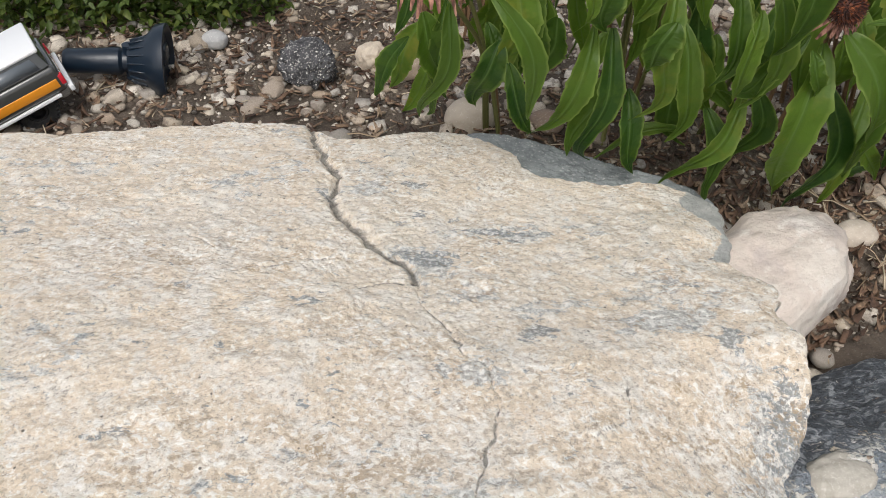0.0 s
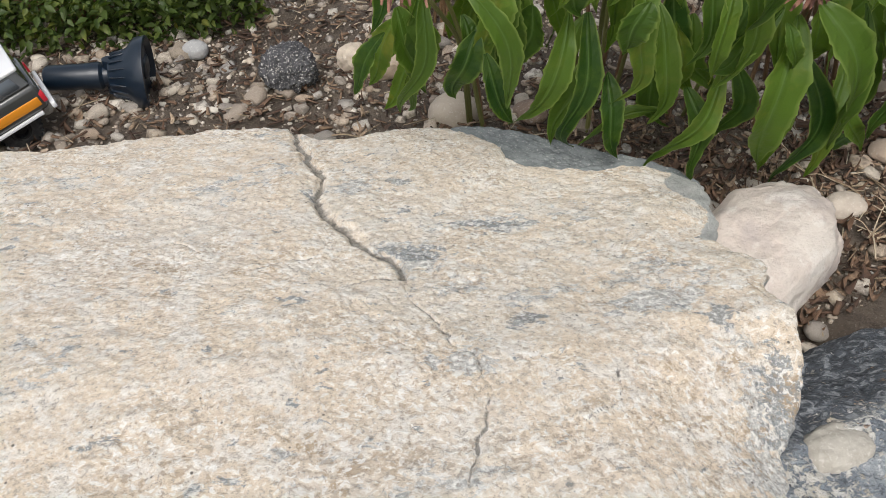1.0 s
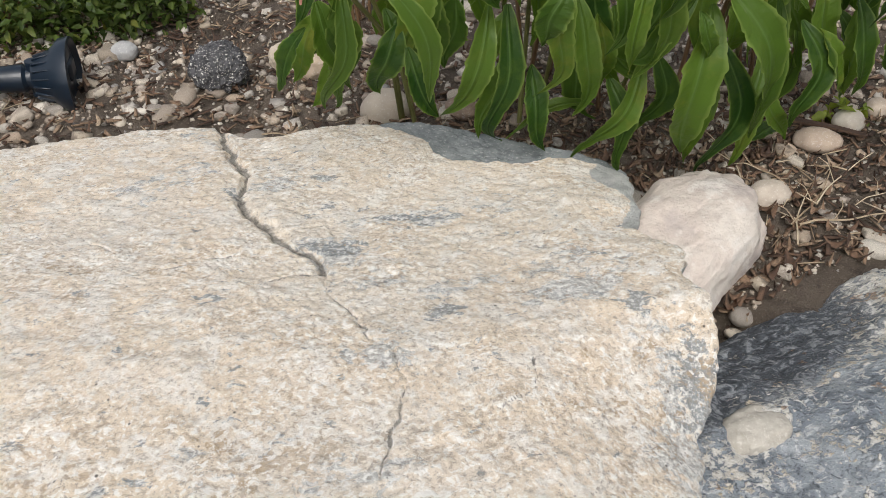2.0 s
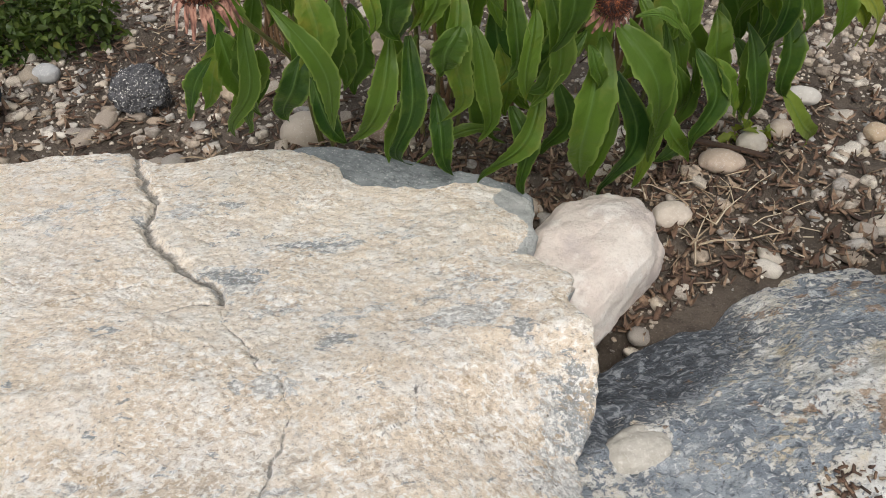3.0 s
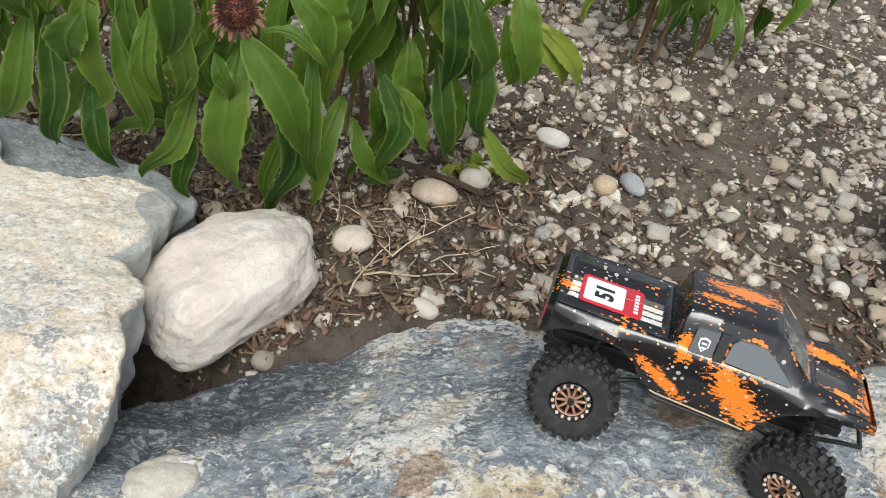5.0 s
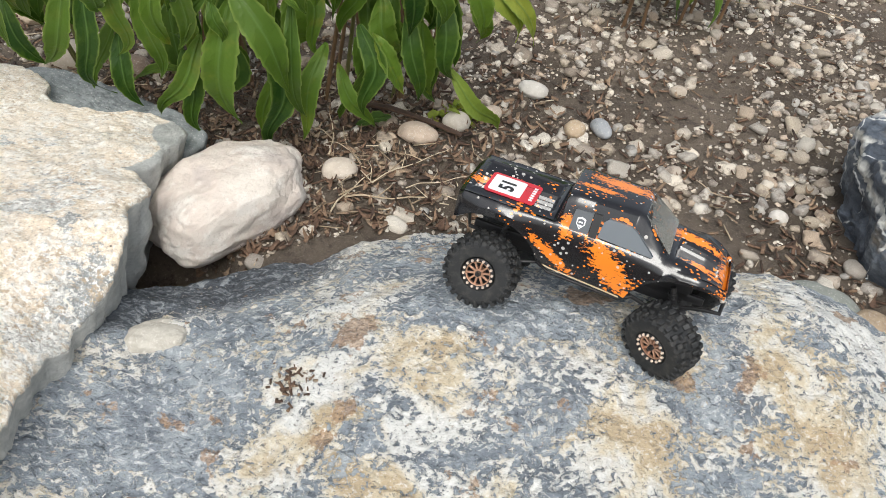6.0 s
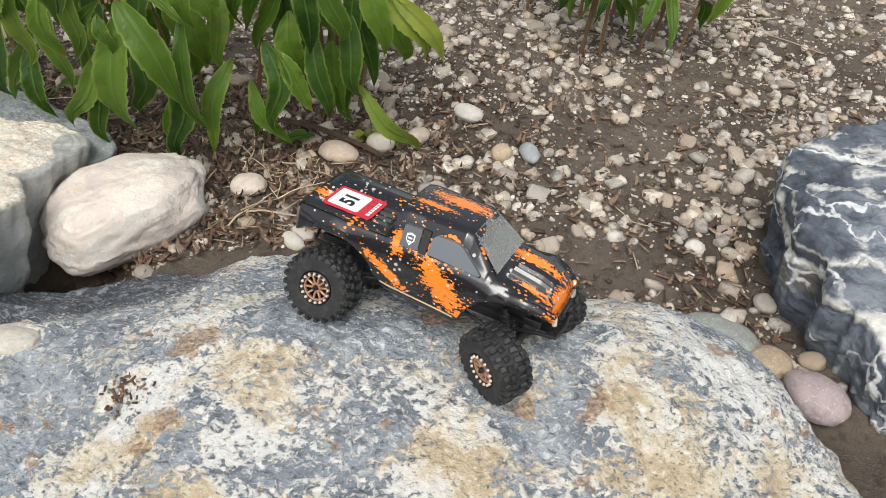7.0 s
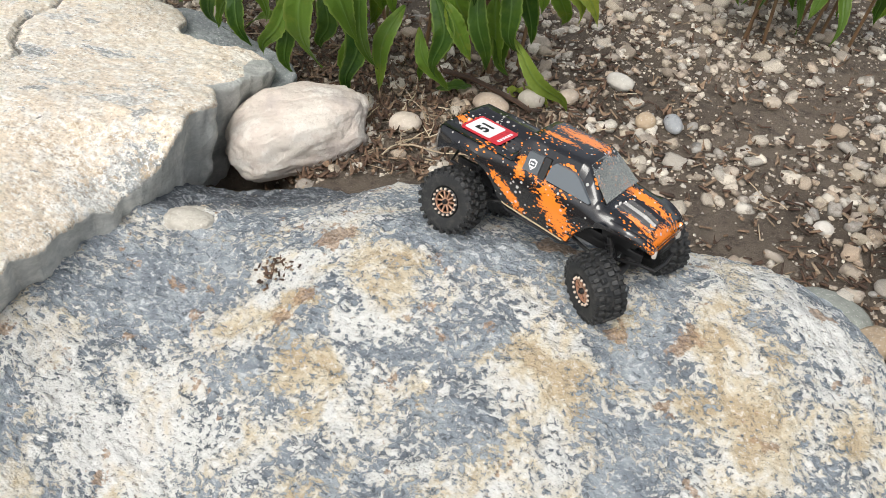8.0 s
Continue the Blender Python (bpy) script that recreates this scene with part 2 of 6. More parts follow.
def dark_stone():
    m, nt, b = material("dark_slate_with_quartz", 0.55)
    v = coords(nt, (9, 9, 26), (12, 8, 0))
    med = noise_tex(nt, v, 1.2, 8, 0.68, 0.5)
    c = ramp(nt, med, (0.38, (0.035, 0.043, 0.056)), (0.5, (0.095, 0.112, 0.14)), (0.62, (0.21, 0.235, 0.265)))
    wob = nt.nodes.new("ShaderNodeTexNoise")
    wob.inputs["Scale"].default_value, wob.inputs["Detail"].default_value = 14, 6
    w2 = coords(nt)
    nt.links.new(w2, wob.inputs["Vector"])
    wv = nt.nodes.new("ShaderNodeVectorMath")
    wv.operation = "MULTIPLY_ADD"
    nt.links.new(wob.outputs["Color"], wv.inputs[0])
    wv.inputs[1].default_value = (0.09, 0.09, 0.07)
    nt.links.new(w2, wv.inputs[2])
    vein = ramp(nt, voronoi(nt, wv.outputs[0], 11, "DISTANCE_TO_EDGE"), (0.010, 1), (0.024, 0))
    keep = ramp(nt, noise_tex(nt, coords(nt, loc=(5, 1, 2)), 11, 4, 0.6), (0.38, 0), (0.44, 1))
    c = mixc(nt, maths(nt, "MULTIPLY", vein, keep), c, (0.62, 0.63, 0.62))
    sep = nt.nodes.new("ShaderNodeSeparateXYZ")
    nt.links.new(coords(nt, rot=(0, 5, 0)), sep.inputs[0])
    off = maths(nt, "ADD", sep.outputs["Z"], maths(nt, "MULTIPLY", noise_tex(nt, coords(nt), 13, 6, 0.6), 0.05))
    quartz = maths(nt, "MAXIMUM", ramp(nt, maths(nt, "ABSOLUTE", maths(nt, "SUBTRACT", off, 0.012)), (0.003, 1), (0.0055, 0)), ramp(nt, maths(nt, "ABSOLUTE", maths(nt, "SUBTRACT", off, 0.036)), (0.0008, 0.8), (0.002, 0)))
    c = mixc(nt, quartz, c, (0.72, 0.71, 0.66))
    rust = ramp(nt, noise_tex(nt, coords(nt, loc=(8, 3, 2)), 9, 5, 0.6), (0.63, 0), (0.72, 0.6))
    c = mixc(nt, rust, c, (0.30, 0.22, 0.12))
    nt.links.new(c, b.inputs["Base Color"])
    bump(nt, b, maths(nt, "ADD", maths(nt, "MULTIPLY", med, 2.5), noise_tex(nt, coords(nt), 240, 4, 0.7)), 0.003, 0.9)
    return m


def pale_stone():
    m, nt, b = material("pale_cobble_stone", 0.8)
    v = coords(nt)
    med = noise_tex(nt, v, 26, 7, 0.7)
    fine = noise_tex(nt, v, 300, 4, 0.7)
    c = ramp(nt, noise_tex(nt, v, 11, 4, 0.6), (0.40, (0.66, 0.60, 0.53)), (0.50, (0.62, 0.54, 0.475)), (0.60, (0.48, 0.42, 0.385)))
    c = mixc(nt, ramp(nt, med, (0.52, 0), (0.60, 0.7)), c, (0.74, 0.70, 0.64))
    c = mixc(nt, ramp(nt, med, (0.34, 0.6), (0.42, 0)), c, (0.46, 0.39, 0.34))
    c = mixc(nt, ramp(nt, fine, (0.36, 0.4), (0.42, 0)), c, (0.45, 0.39, 0.34))
    nt.links.new(c, b.inputs["Base Color"])
    bump(nt, b, maths(nt, "ADD", maths(nt, "MULTIPLY", med, 2.2), maths(nt, "MULTIPLY", fine, 0.5)), 0.0030, 0.7)
    return m


def soil():
    m, nt, b = material("garden_soil", 0.95)
    v = coords(nt)
    med = noise_tex(nt, v, 45, 8, 0.75)
    fine = noise_tex(nt, v, 420, 5, 0.8)
    c = ramp(nt, noise_tex(nt, v, 4, 4, 0.6), (0.40, (0.105, 0.080, 0.058)), (0.58, (0.18, 0.142, 0.108)))
    c = mixc(nt, ramp(nt, med, (0.35, 0.8), (0.5, 0)), c, (0.05, 0.036, 0.028))
    c = mixc(nt, ramp(nt, fine, (0.56, 0), (0.66, 0.8)), c, (0.34, 0.29, 0.235))
    nt.links.new(c, b.inputs["Base Color"])
    bump(nt, b, maths(nt, "ADD", maths(nt, "MULTIPLY", med, 2), fine), 0.004, 1.0)
    return m


def gravel_stone():
    m, nt, b = material("gravel_stones", 0.8)
    r = randoms(nt)
    c = ramp(nt, r, (0.0, (0.50, 0.43, 0.33)), (0.15, (0.24, 0.195, 0.15)), (0.30, (0.64, 0.57, 0.47)), (0.44, (0.30, 0.29, 0.27)), (0.58, (0.43, 0.34, 0.25)), (0.72, (0.72, 0.67, 0.58)), (0.86, (0.36, 0.33, 0.29)), (1.0, (0.48, 0.37, 0.27)))
    v = coords(nt, shuffle=True)
    n = noise_tex(nt, v, 90, 6, 0.7)
    c = mixc(nt, ramp(nt, n, (0.42, 0.7), (0.52, 0)), c, (0.16, 0.125, 0.10))
    c = mixc(nt, ramp(nt, noise_tex(nt, v, 500, 3, 0.7), (0.58, 0), (0.7, 0.4)), c, (0.72, 0.67, 0.60))
    nt.links.new(c, b.inputs["Base Color"])
    bump(nt, b, noise_tex(nt, v, 320, 4, 0.7), 0.001, 0.6)
    return m


def tinted_stone(name, col, dark, specks=0.4):
    m, nt, b = material(name, 0.7)
    v = coords(nt)
    n = noise_tex(nt, v, 70, 6, 0.7)
    c = mixc(nt, ramp(nt, n, (0.35, 1), (0.6, 0)), col, dark)
    c = mixc(nt, ramp(nt, noise_tex(nt, v, 380, 3, 0.7), (0.58, 0), (0.64, specks)), c, (0.7, 0.68, 0.63))
    nt.links.new(c, b.inputs["Base Color"])
    bump(nt, b, noise_tex(nt, v, 260, 4, 0.7), 0.001, 0.5)
    return m


def bark():
    m, nt, b = material("bark_mulch", 0.9)
    r = randoms(nt)
    c = ramp(nt, r, (0, (0.050, 0.030, 0.021)), (0.35, (0.11, 0.063, 0.040)), (0.6, (0.19, 0.115, 0.072)), (0.85, (0.27, 0.18, 0.115)), (1, (0.38, 0.29, 0.20)))
    v = coords(nt)
    c = mixc(nt, ramp(nt, noise_tex(nt, v, 300, 4, 0.7), (0.4, 0.5), (0.55, 0)), c, (0.05, 0.035, 0.027))
    nt.links.new(c, b.inputs["Base Color"])
    bump(nt, b, noise_tex(nt, v, 500, 3, 0.7), 0.001, 0.6)
    return m


def straw():
    m, nt, b = material("dry_straw", 0.8)
    c = ramp(nt, randoms(nt), (0, (0.20, 0.13, 0.08)), (0.5, (0.42, 0.33, 0.22)), (1, (0.58, 0.50, 0.37)))
    nt.links.new(c, b.inputs["Base Color"])
    return m


STONE_SLAB, STONE_MOTTLED, STONE_DARK, STONE_PALE = slab_stone(), mottled_stone(), dark_stone(), pale_stone()
SOIL, GRAVEL, BARK, STRAW = soil(), gravel_stone(), bark(), straw()


# ---- mesh helpers ----
def hashed(ix, iy, iz, seed):
    h = (ix * 374761393 + iy * 668265263 + iz * 2147483647 + seed * 1274126177) & 0xFFFFFFFF
    h = ((h ^ (h >> 13)) * 1274126177) & 0xFFFFFFFF
    h = ((h ^ (h >> 16)) * 2246822519) & 0xFFFFFFFF
    return ((h ^ (h >> 15)) & 0xFFFF) / 32767.5 - 1.0


def vnoise(p, seed=0):
    i = np.floor(p).astype(np.int64)
    f = p - i
    f = f * f * (3 - 2 * f)
    out = 0
    for dx in (0, 1):
        for dy in (0, 1):
            for dz in (0, 1):
                w = (f[:, 0] if dx else 1 - f[:, 0]) * (f[:, 1] if dy else 1 - f[:, 1]) * (f[:, 2] if dz else 1 - f[:, 2])
                out = out + w * hashed(i[:, 0] + dx, i[:, 1] + dy, i[:, 2] + dz, seed)
    return out


def fbm(p, scale, octaves=4, seed=0, gain=0.5):
    out, a, q = 0, 1.0, p * scale
    for k in range(octaves):
        out = out + a * vnoise(q + 17.3 * k, seed + k)
        a, q = a * gain, q * 2.03
    return out


def raw_mesh(name, verts, faces, mat, smooth=True, floats=None):
    me = bpy.data.meshes.new(name)
    me.from_pydata(verts.tolist() if hasattr(verts, "tolist") else verts, [], faces.tolist() if hasattr(faces, "tolist") else faces)
    for key, vals in (floats or {}).items():
        me.attributes.new(key, "FLOAT", "POINT").data.foreach_set("value", np.asarray(vals, dtype=np.float32))
    if mat:
        me.materials.append(mat)
    me.polygons.foreach_set("use_smooth", [smooth] * len(me.polygons))
    me.update()
    return me


def finish(name, bm, mat, smooth=True, sharp=0.7):
    me = bpy.data.meshes.new(name)
    bm.normal_update()
    for e in bm.edges:
        if len(e.link_faces) == 2 and e.calc_face_angle() > sharp:
            e.smooth = False
    for f in bm.faces:
        f.smooth = smooth
    bm.to_mesh(me)
    bm.free()
    if mat:
        me.materials.append(mat)
    return me


def part(name, bm, mat, parent, label="", smooth=True, m=None):
    ob = new(name, finish(name, bm, mat, smooth))
    ob.parent = parent
    if m is not None:
        ob.matrix_basis = m
    return tagged(ob, label)


def box(bm, size, at=(0, 0, 0), rot=(0, 0, 0), bev=0.0, seg=2):
    r = bmesh.ops.create_cube(bm, size=1.0, matrix=pose(*at, *rot) @ Matrix.Diagonal((*size, 1)))
    if bev:
        es = list({e for v in r["verts"] for e in v.link_edges})
        bmesh.ops.bevel(bm, geom=es, offset=bev, segments=seg, affect="EDGES", profile=0.5)
    return bm


def rod(bm, a, b, r1, r2=None, seg=10, cap=True):
    a, b = Vector(a), Vector(b)
    m = Matrix.Translation((a + b) / 2) @ (b - a).to_track_quat("Z", "Y").to_matrix().to_4x4()
    bmesh.ops.create_cone(bm, cap_ends=cap, segments=seg, radius1=r1, radius2=r1 if r2 is None else r2, depth=(b - a).length, matrix=m)
    return bm


def tube(points, radii, seg=7):
    """A tapered tube along a polyline."""
    bm = bmesh.new()
    rings = []
    pts = [Vector(p) for p in points]
    for k, p in enumerate(pts):
        d = (pts[min(k + 1, len(pts) - 1)] - pts[max(k - 1, 0)]).normalized()
        q = d.to_track_quat("Z", "Y")
        rings.append([bm.verts.new(p + q @ Vector((math.cos(a) * radii[k], math.sin(a) * radii[k], 0))) for a in (2 * math.pi * i / seg for i in range(seg))])
    for r0, r1 in zip(rings, rings[1:]):
        for i in range(seg):
            bm.faces.new((r0[i], r0[(i + 1) % seg], r1[(i + 1) % seg], r1[i]))
    bm.faces.new(rings[0][::-1])
    bm.faces.new(rings[-1])
    return bm


def lathe(bm, profile, seg=40, axis="Y", closed=False):
    """Turns (radius, along) pairs round an axis through the origin."""
    rings = []
    for r, h in profile:
        ring = []
        for i in range(seg):
            a = 2 * math.pi * i / seg
            ring.append(bm.verts.new((r * math.cos(a), h, r * math.sin(a)) if axis == "Y" else (r * math.cos(a), r * math.sin(a), h)))
        rings.append(ring)
    pairs = list(zip(rings, rings[1:])) + ([(rings[-1], rings[0])] if closed else [])
    for r0, r1 in pairs:
        for i in range(seg):
            bm.faces.new((r0[i], r1[i], r1[(i + 1) % seg], r0[(i + 1) % seg]))
    return bm


def smooth_outline(pts, n):
    """A closed curve through control points, n samples even in length."""
    p = np.array(pts, float)
    k = len(p)
    t = np.linspace(0, k, 4000, endpoint=False)
    i = t.astype(int)
    f = (t - i)[:, None]
    a, b, c, d = p[(i - 1) % k], p[i], p[(i + 1) % k], p[(i + 2) % k]
    cr = 0.5 * (2 * b + (c - a) * f + (2 * a - 5 * b + 4 * c - d) * f ** 2 + (3 * b - a - 3 * c + d) * f ** 3)
    seg = np.linalg.norm(np.roll(cr, -1, 0) - cr, axis=1)
    s = np.concatenate([[0], np.cumsum(seg)])
    cc = np.vstack([cr, cr[:1]])
    u = np.linspace(0, s[-1], n, endpoint=False)
    return np.stack([np.interp(u, s, cc[:, 0]), np.interp(u, s, cc[:, 1])], 1)


def dist_to_line(p, line):
    d = np.full(len(p), 9.0)
    line = np.array(line, float)
    for a, b in zip(line, line[1:]):
        ab = b - a
        t = np.clip(((p - a) @ ab) / (ab @ ab), 0, 1)
        d = np.minimum(d, np.linalg.norm(p - a - t[:, None] * ab, axis=1))
    return d


def boulder(name, outline, centre, top, z0, mat, n_ang=400, n_top=160, n_side=40, rim=0.012, jag=0.004, rough=0.0016, lean=0.0, cracks=(), seed=0, dents=0.0, tone=None, ridge=0.0):
    """A solid rock: a top face of height top(x, y) inside an outline, a broken rim, and sides down to z0."""
    o = smooth_outline(outline, n_ang)
    c = np.array(centre)
    away = (o - c) / np.linalg.norm(o - c, axis=1)[:, None]
    o3 = np.column_stack([o, np.zeros(n_ang)])
    o = o + away * (jag * fbm(o3, 28, 5, seed + 5, 0.62))[:, None]
    s = np.linspace(0, 1, n_top + 1)[1:]
    s = 1 - (1 - s) ** 1.08
    xy = (c + s[:, None, None] * (o - c)).reshape(-1, 2)
    d = ((1 - s)[:, None] * np.linalg.norm(o - c, axis=1)[None, :]).reshape(-1)
    z = top(xy[:, 0], xy[:, 1])
    p3 = np.column_stack([xy, np.zeros(len(xy))])
    rr = rim * (1 + 0.6 * fbm(p3, 22, 3, seed + 9))
    k = np.clip(1 - d / rr, 0, 1)
    z = z - 0.8 * rr * (1 - np.sqrt(np.maximum(1 - k * k, 0)))
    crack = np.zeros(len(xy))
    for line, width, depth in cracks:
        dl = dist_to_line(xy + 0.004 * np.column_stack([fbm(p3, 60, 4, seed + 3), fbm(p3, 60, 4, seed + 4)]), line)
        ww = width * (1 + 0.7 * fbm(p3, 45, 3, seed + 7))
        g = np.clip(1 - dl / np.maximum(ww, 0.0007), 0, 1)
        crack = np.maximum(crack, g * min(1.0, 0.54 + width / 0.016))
        z = z - depth * g ** 0.7
    side = np.zeros(len(xy))
    # sides
    rimz = z[-n_ang:]
    q = np.linspace(0, 1, n_side + 1)[1:]
    sx = o[None] - away[None] * (lean * np.sin(q * 1.6)[:, None, None] - 0.003 * np.sin(q * math.pi)[:, None, None])
    sz = rimz[None] + (z0 - rimz)[None] * q[:, None]
    sp = np.column_stack([sx.reshape(-1, 2), sz.reshape(-1)])
    plane = fbm(sp * np.array([1, 1, 2.0]) + 0.02 * np.column_stack([fbm(sp, 20, 3, seed + 23)] * 3), 10, 2, seed + 21, 0.5)
    ledge = (0.007 * np.round(plane * 2.2) / 2.2 + 0.0035 * fbm(sp, 34, 5, seed + 22, 0.6)) * np.repeat(np.minimum(q * 9, 1), n_ang)
    sp[:, :2] += np.tile(away, (n_side, 1)) * ledge[:, None]
    pts = np.vstack([np.column_stack([xy, z]), sp])
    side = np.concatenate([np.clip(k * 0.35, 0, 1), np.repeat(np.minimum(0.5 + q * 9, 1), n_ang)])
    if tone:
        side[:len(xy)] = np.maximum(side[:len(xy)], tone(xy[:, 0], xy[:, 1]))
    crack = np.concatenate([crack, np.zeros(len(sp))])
    pts[:, 2] += rough * fbm(pts, 70, 5, seed + 31, 0.6) + dents * fbm(pts, 9, 3, seed + 41)
    if ridge:
        pts[:, 2] += ridge * (np.abs(fbm(pts, 17, 5, seed + 51, 0.55)) - 0.35) + 0.5 * ridge * np.round(fbm(pts * np.array([1, 1.7, 1]), 11, 4, seed + 61, 0.6) * 2.5) / 2.5
    centre_pt = np.array([[c[0], c[1], pts[:n_ang, 2].mean()]])
    pts = np.vstack([pts, centre_pt])
    rows = n_top + n_side
    i = np.arange(n_ang)
    j = (i + 1) % n_ang
    faces = []
    for r in range(rows - 1):
        a = r * n_ang
        faces.append(np.column_stack([a + i, a + n_ang + i, a + n_ang + j, a + j]))
    faces = np.vstack(faces).tolist()
    last = len(pts) - 1
    faces += [(last, int(a), int(b)) for a, b in zip(i, j)]
    faces.append([int((rows - 1) * n_ang + a) for a in i[::-1]])
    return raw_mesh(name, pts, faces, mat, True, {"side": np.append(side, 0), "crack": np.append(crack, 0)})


# ---- ground ----
def ground_z(x, y):
    p = np.column_stack([np.ravel(x), np.ravel(y), np.zeros(np.size(x))])
    z = 0.004 * fbm(p, 5, 3, 3) + 0.0035 * fbm(p, 28, 4, 4)
    near = np.clip((0.30 - p[:, 1]) / 0.3, 0, 1)
    fade = np.clip(3.2 - np.hypot(p[:, 0] - 0.4, p[:, 1] - 0.8), 0, 1)
    gap = np.exp(-((p[:, 0] - 0.258) / 0.052) ** 2 - ((p[:, 1] - 0.462) / 0.065) ** 2)
    return z * fade - 0.10 * near * near * (3 - 2 * near) - 0.22 * gap


def build_ground():
    gx = np.unique(np.concatenate([np.linspace(-1.1, 2.0, 420), np.array([-400, -120, -40, -15, -6, -3, -2, -1.5, 2.5, 3, 4, 7, 16, 40, 120, 400])]))
    gy = np.unique(np.concatenate([np.linspace(0.1, 2.0, 260), np.array([-400, -120, -40, -15, -6, -3, -1.5, -0.6, -0.2, 2.2, 2.6, 3.5, 6, 15, 40, 120, 400])]))
    X, Y = np.meshgrid(gx, gy)
    v = np.column_stack([X.ravel(), Y.ravel(), ground_z(X, Y)])
    nx = len(gx)
    r, c = np.meshgrid(np.arange(len(gy) - 1), np.arange(nx - 1), indexing="ij")
    a = (r * nx + c).ravel()
    f = np.column_stack([a, a + 1, a + nx + 1, a + nx])
    return tagged(new("ground", raw_mesh("ground", v, f, SOIL)), "dark brown garden soil with mulch and gravel", "ground", kind="structure")


ground = build_ground()


# ---- the large rocks ----
def slab_top(x, y):
    front = np.clip((x - 0.11) / 0.12, 0, 1) ** 1.5 * np.clip((0.40 - y) / 0.09, 0, 1)
    end = np.clip((x - 0.195 - 0.012 * np.sin(y * 60)) / 0.06, 0, 1) * np.clip((y - 0.46) / 0.06, 0, 1)
    return 0.121 - 0.17 * np.maximum(0, y - 0.37) ** 1.0 - 0.02 * np.maximum(0, -x - 0.1) + 0.004 * np.sin(x * 11 + 1) * np.sin(y * 9) - 0.052 * front - 0.009 * end


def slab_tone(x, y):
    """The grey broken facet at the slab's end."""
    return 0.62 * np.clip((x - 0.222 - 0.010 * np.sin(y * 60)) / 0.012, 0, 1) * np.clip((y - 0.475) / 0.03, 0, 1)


SLAB = [(-0.75, 0.70), (-0.60, 0.735), (-0.43, 0.747), (-0.35, 0.757), (-0.26, 0.775), (-0.225, 0.788), (-0.18, 0.775), (-0.134, 0.768), (-0.10, 0.733), (-0.05, 0.743),
        (0.0, 0.752), (0.035, 0.745), (0.073, 0.708), (0.10, 0.655), (0.15, 0.634), (0.209, 0.641), (0.248, 0.617), (0.25, 0.557), (0.243, 0.501), (0.256, 0.459),
        (0.252, 0.417), (0.251, 0.373), (0.243, 0.336), (0.231, 0.30), (0.214, 0.255), (0.207, 0.20), (0.203, 0.15), (0.18, 0.08), (0.05, 0.02), (-0.3, -0.02), (-0.7, 0.05), (-0.85, 0.35)]
CRACKS = [([(-0.141, 0.80), (-0.122, 0.735), (-0.10, 0.665), (-0.088, 0.645), (-0.092, 0.60), (-0.075, 0.565), (-0.045, 0.52), (-0.018, 0.487), (-0.012, 0.47)], 0.0055, 0.007),
          ([(-0.012, 0.47), (-0.005, 0.44), (0.012, 0.41), (0.03, 0.375), (0.045, 0.345), (0.04, 0.31), (0.03, 0.27)], 0.0019, 0.0018),
          ([(-0.012, 0.472), (-0.03, 0.468), (-0.05, 0.458)], 0.0016, 0.0015),
          ([(0.127, 0.347), (0.12, 0.32), (0.10, 0.31)], 0.0013, 0.001),
          ([(-0.20, 0.53), (-0.175, 0.51), (-0.163, 0.488)], 0.0016, 0.001),
          ([(-0.137, 0.475), (-0.11, 0.49), (-0.08, 0.50)], 0.0013, 0.001)]
slab = new("limestone_slab")
tagged(slab, "large cream limestone slab with a dark crack across its flat top", "rock")
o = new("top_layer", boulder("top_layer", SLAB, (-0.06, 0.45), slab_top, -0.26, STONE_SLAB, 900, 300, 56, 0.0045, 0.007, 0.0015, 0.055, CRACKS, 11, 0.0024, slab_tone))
o.parent = slab
LEDGE = [(0.02, 0.70), (0.03, 0.757), (0.10, 0.752), (0.19, 0.705), (0.262, 0.655), (0.24, 0.60), (0.10, 0.60)]
LEDGE_STONE = tinted_stone("grey_ledge_stone", (0.26, 0.28, 0.28), (0.15, 0.165, 0.17))
o = new("ledge", boulder("ledge", LEDGE, (0.15, 0.67), lambda x, y: 0.05 + 0 * x, -0.03, LEDGE_STONE, 260, 60, 24, 0.008, 0.004, 0.002, 0.01, (), 15, 0.002))
o.parent = slab
tagged(o, "smooth grey lower ledge of the slab")


def mottled_top(x, y):
    high = np.interp(x, (0.15, 0.20, 0.27, 0.33, 0.40, 0.45, 0.52, 0.62, 0.76, 0.86, 0.95, 1.06), (0.045, 0.046, 0.037, 0.044, 0.068, 0.085, 0.097, 0.102, 0.097, 0.090, 0.056, 0.006))
    ridge = 0.345 + 0.02 * np.sin(x * 9)
    away = np.sqrt((y - ridge) ** 2 + 0.0009) - 0.03
    steep = np.interp(x, (0.2, 0.27, 0.40, 0.6, 0.86, 1.0), (0.06, 0.18, 0.50, 0.48, 0.52, 0.42))
    return high - steep * away * np.where(y < ridge, 1.0, np.interp(x, (0.25, 0.45), (1.6, 0.93))) + 0.003 * np.sin(x * 23 + 2) * np.sin(y * 19 + 1) - 0.28 * np.clip(y - 0.385, 0, 0.1) * np.clip((0.36 - x) / 0.08, 0, 1)


# Where the back-left slope turns away: its slate tone plus painted shade.
def mottled_slate_shade(x, y):
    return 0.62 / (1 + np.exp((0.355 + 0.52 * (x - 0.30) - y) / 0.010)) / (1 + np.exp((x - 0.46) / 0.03))


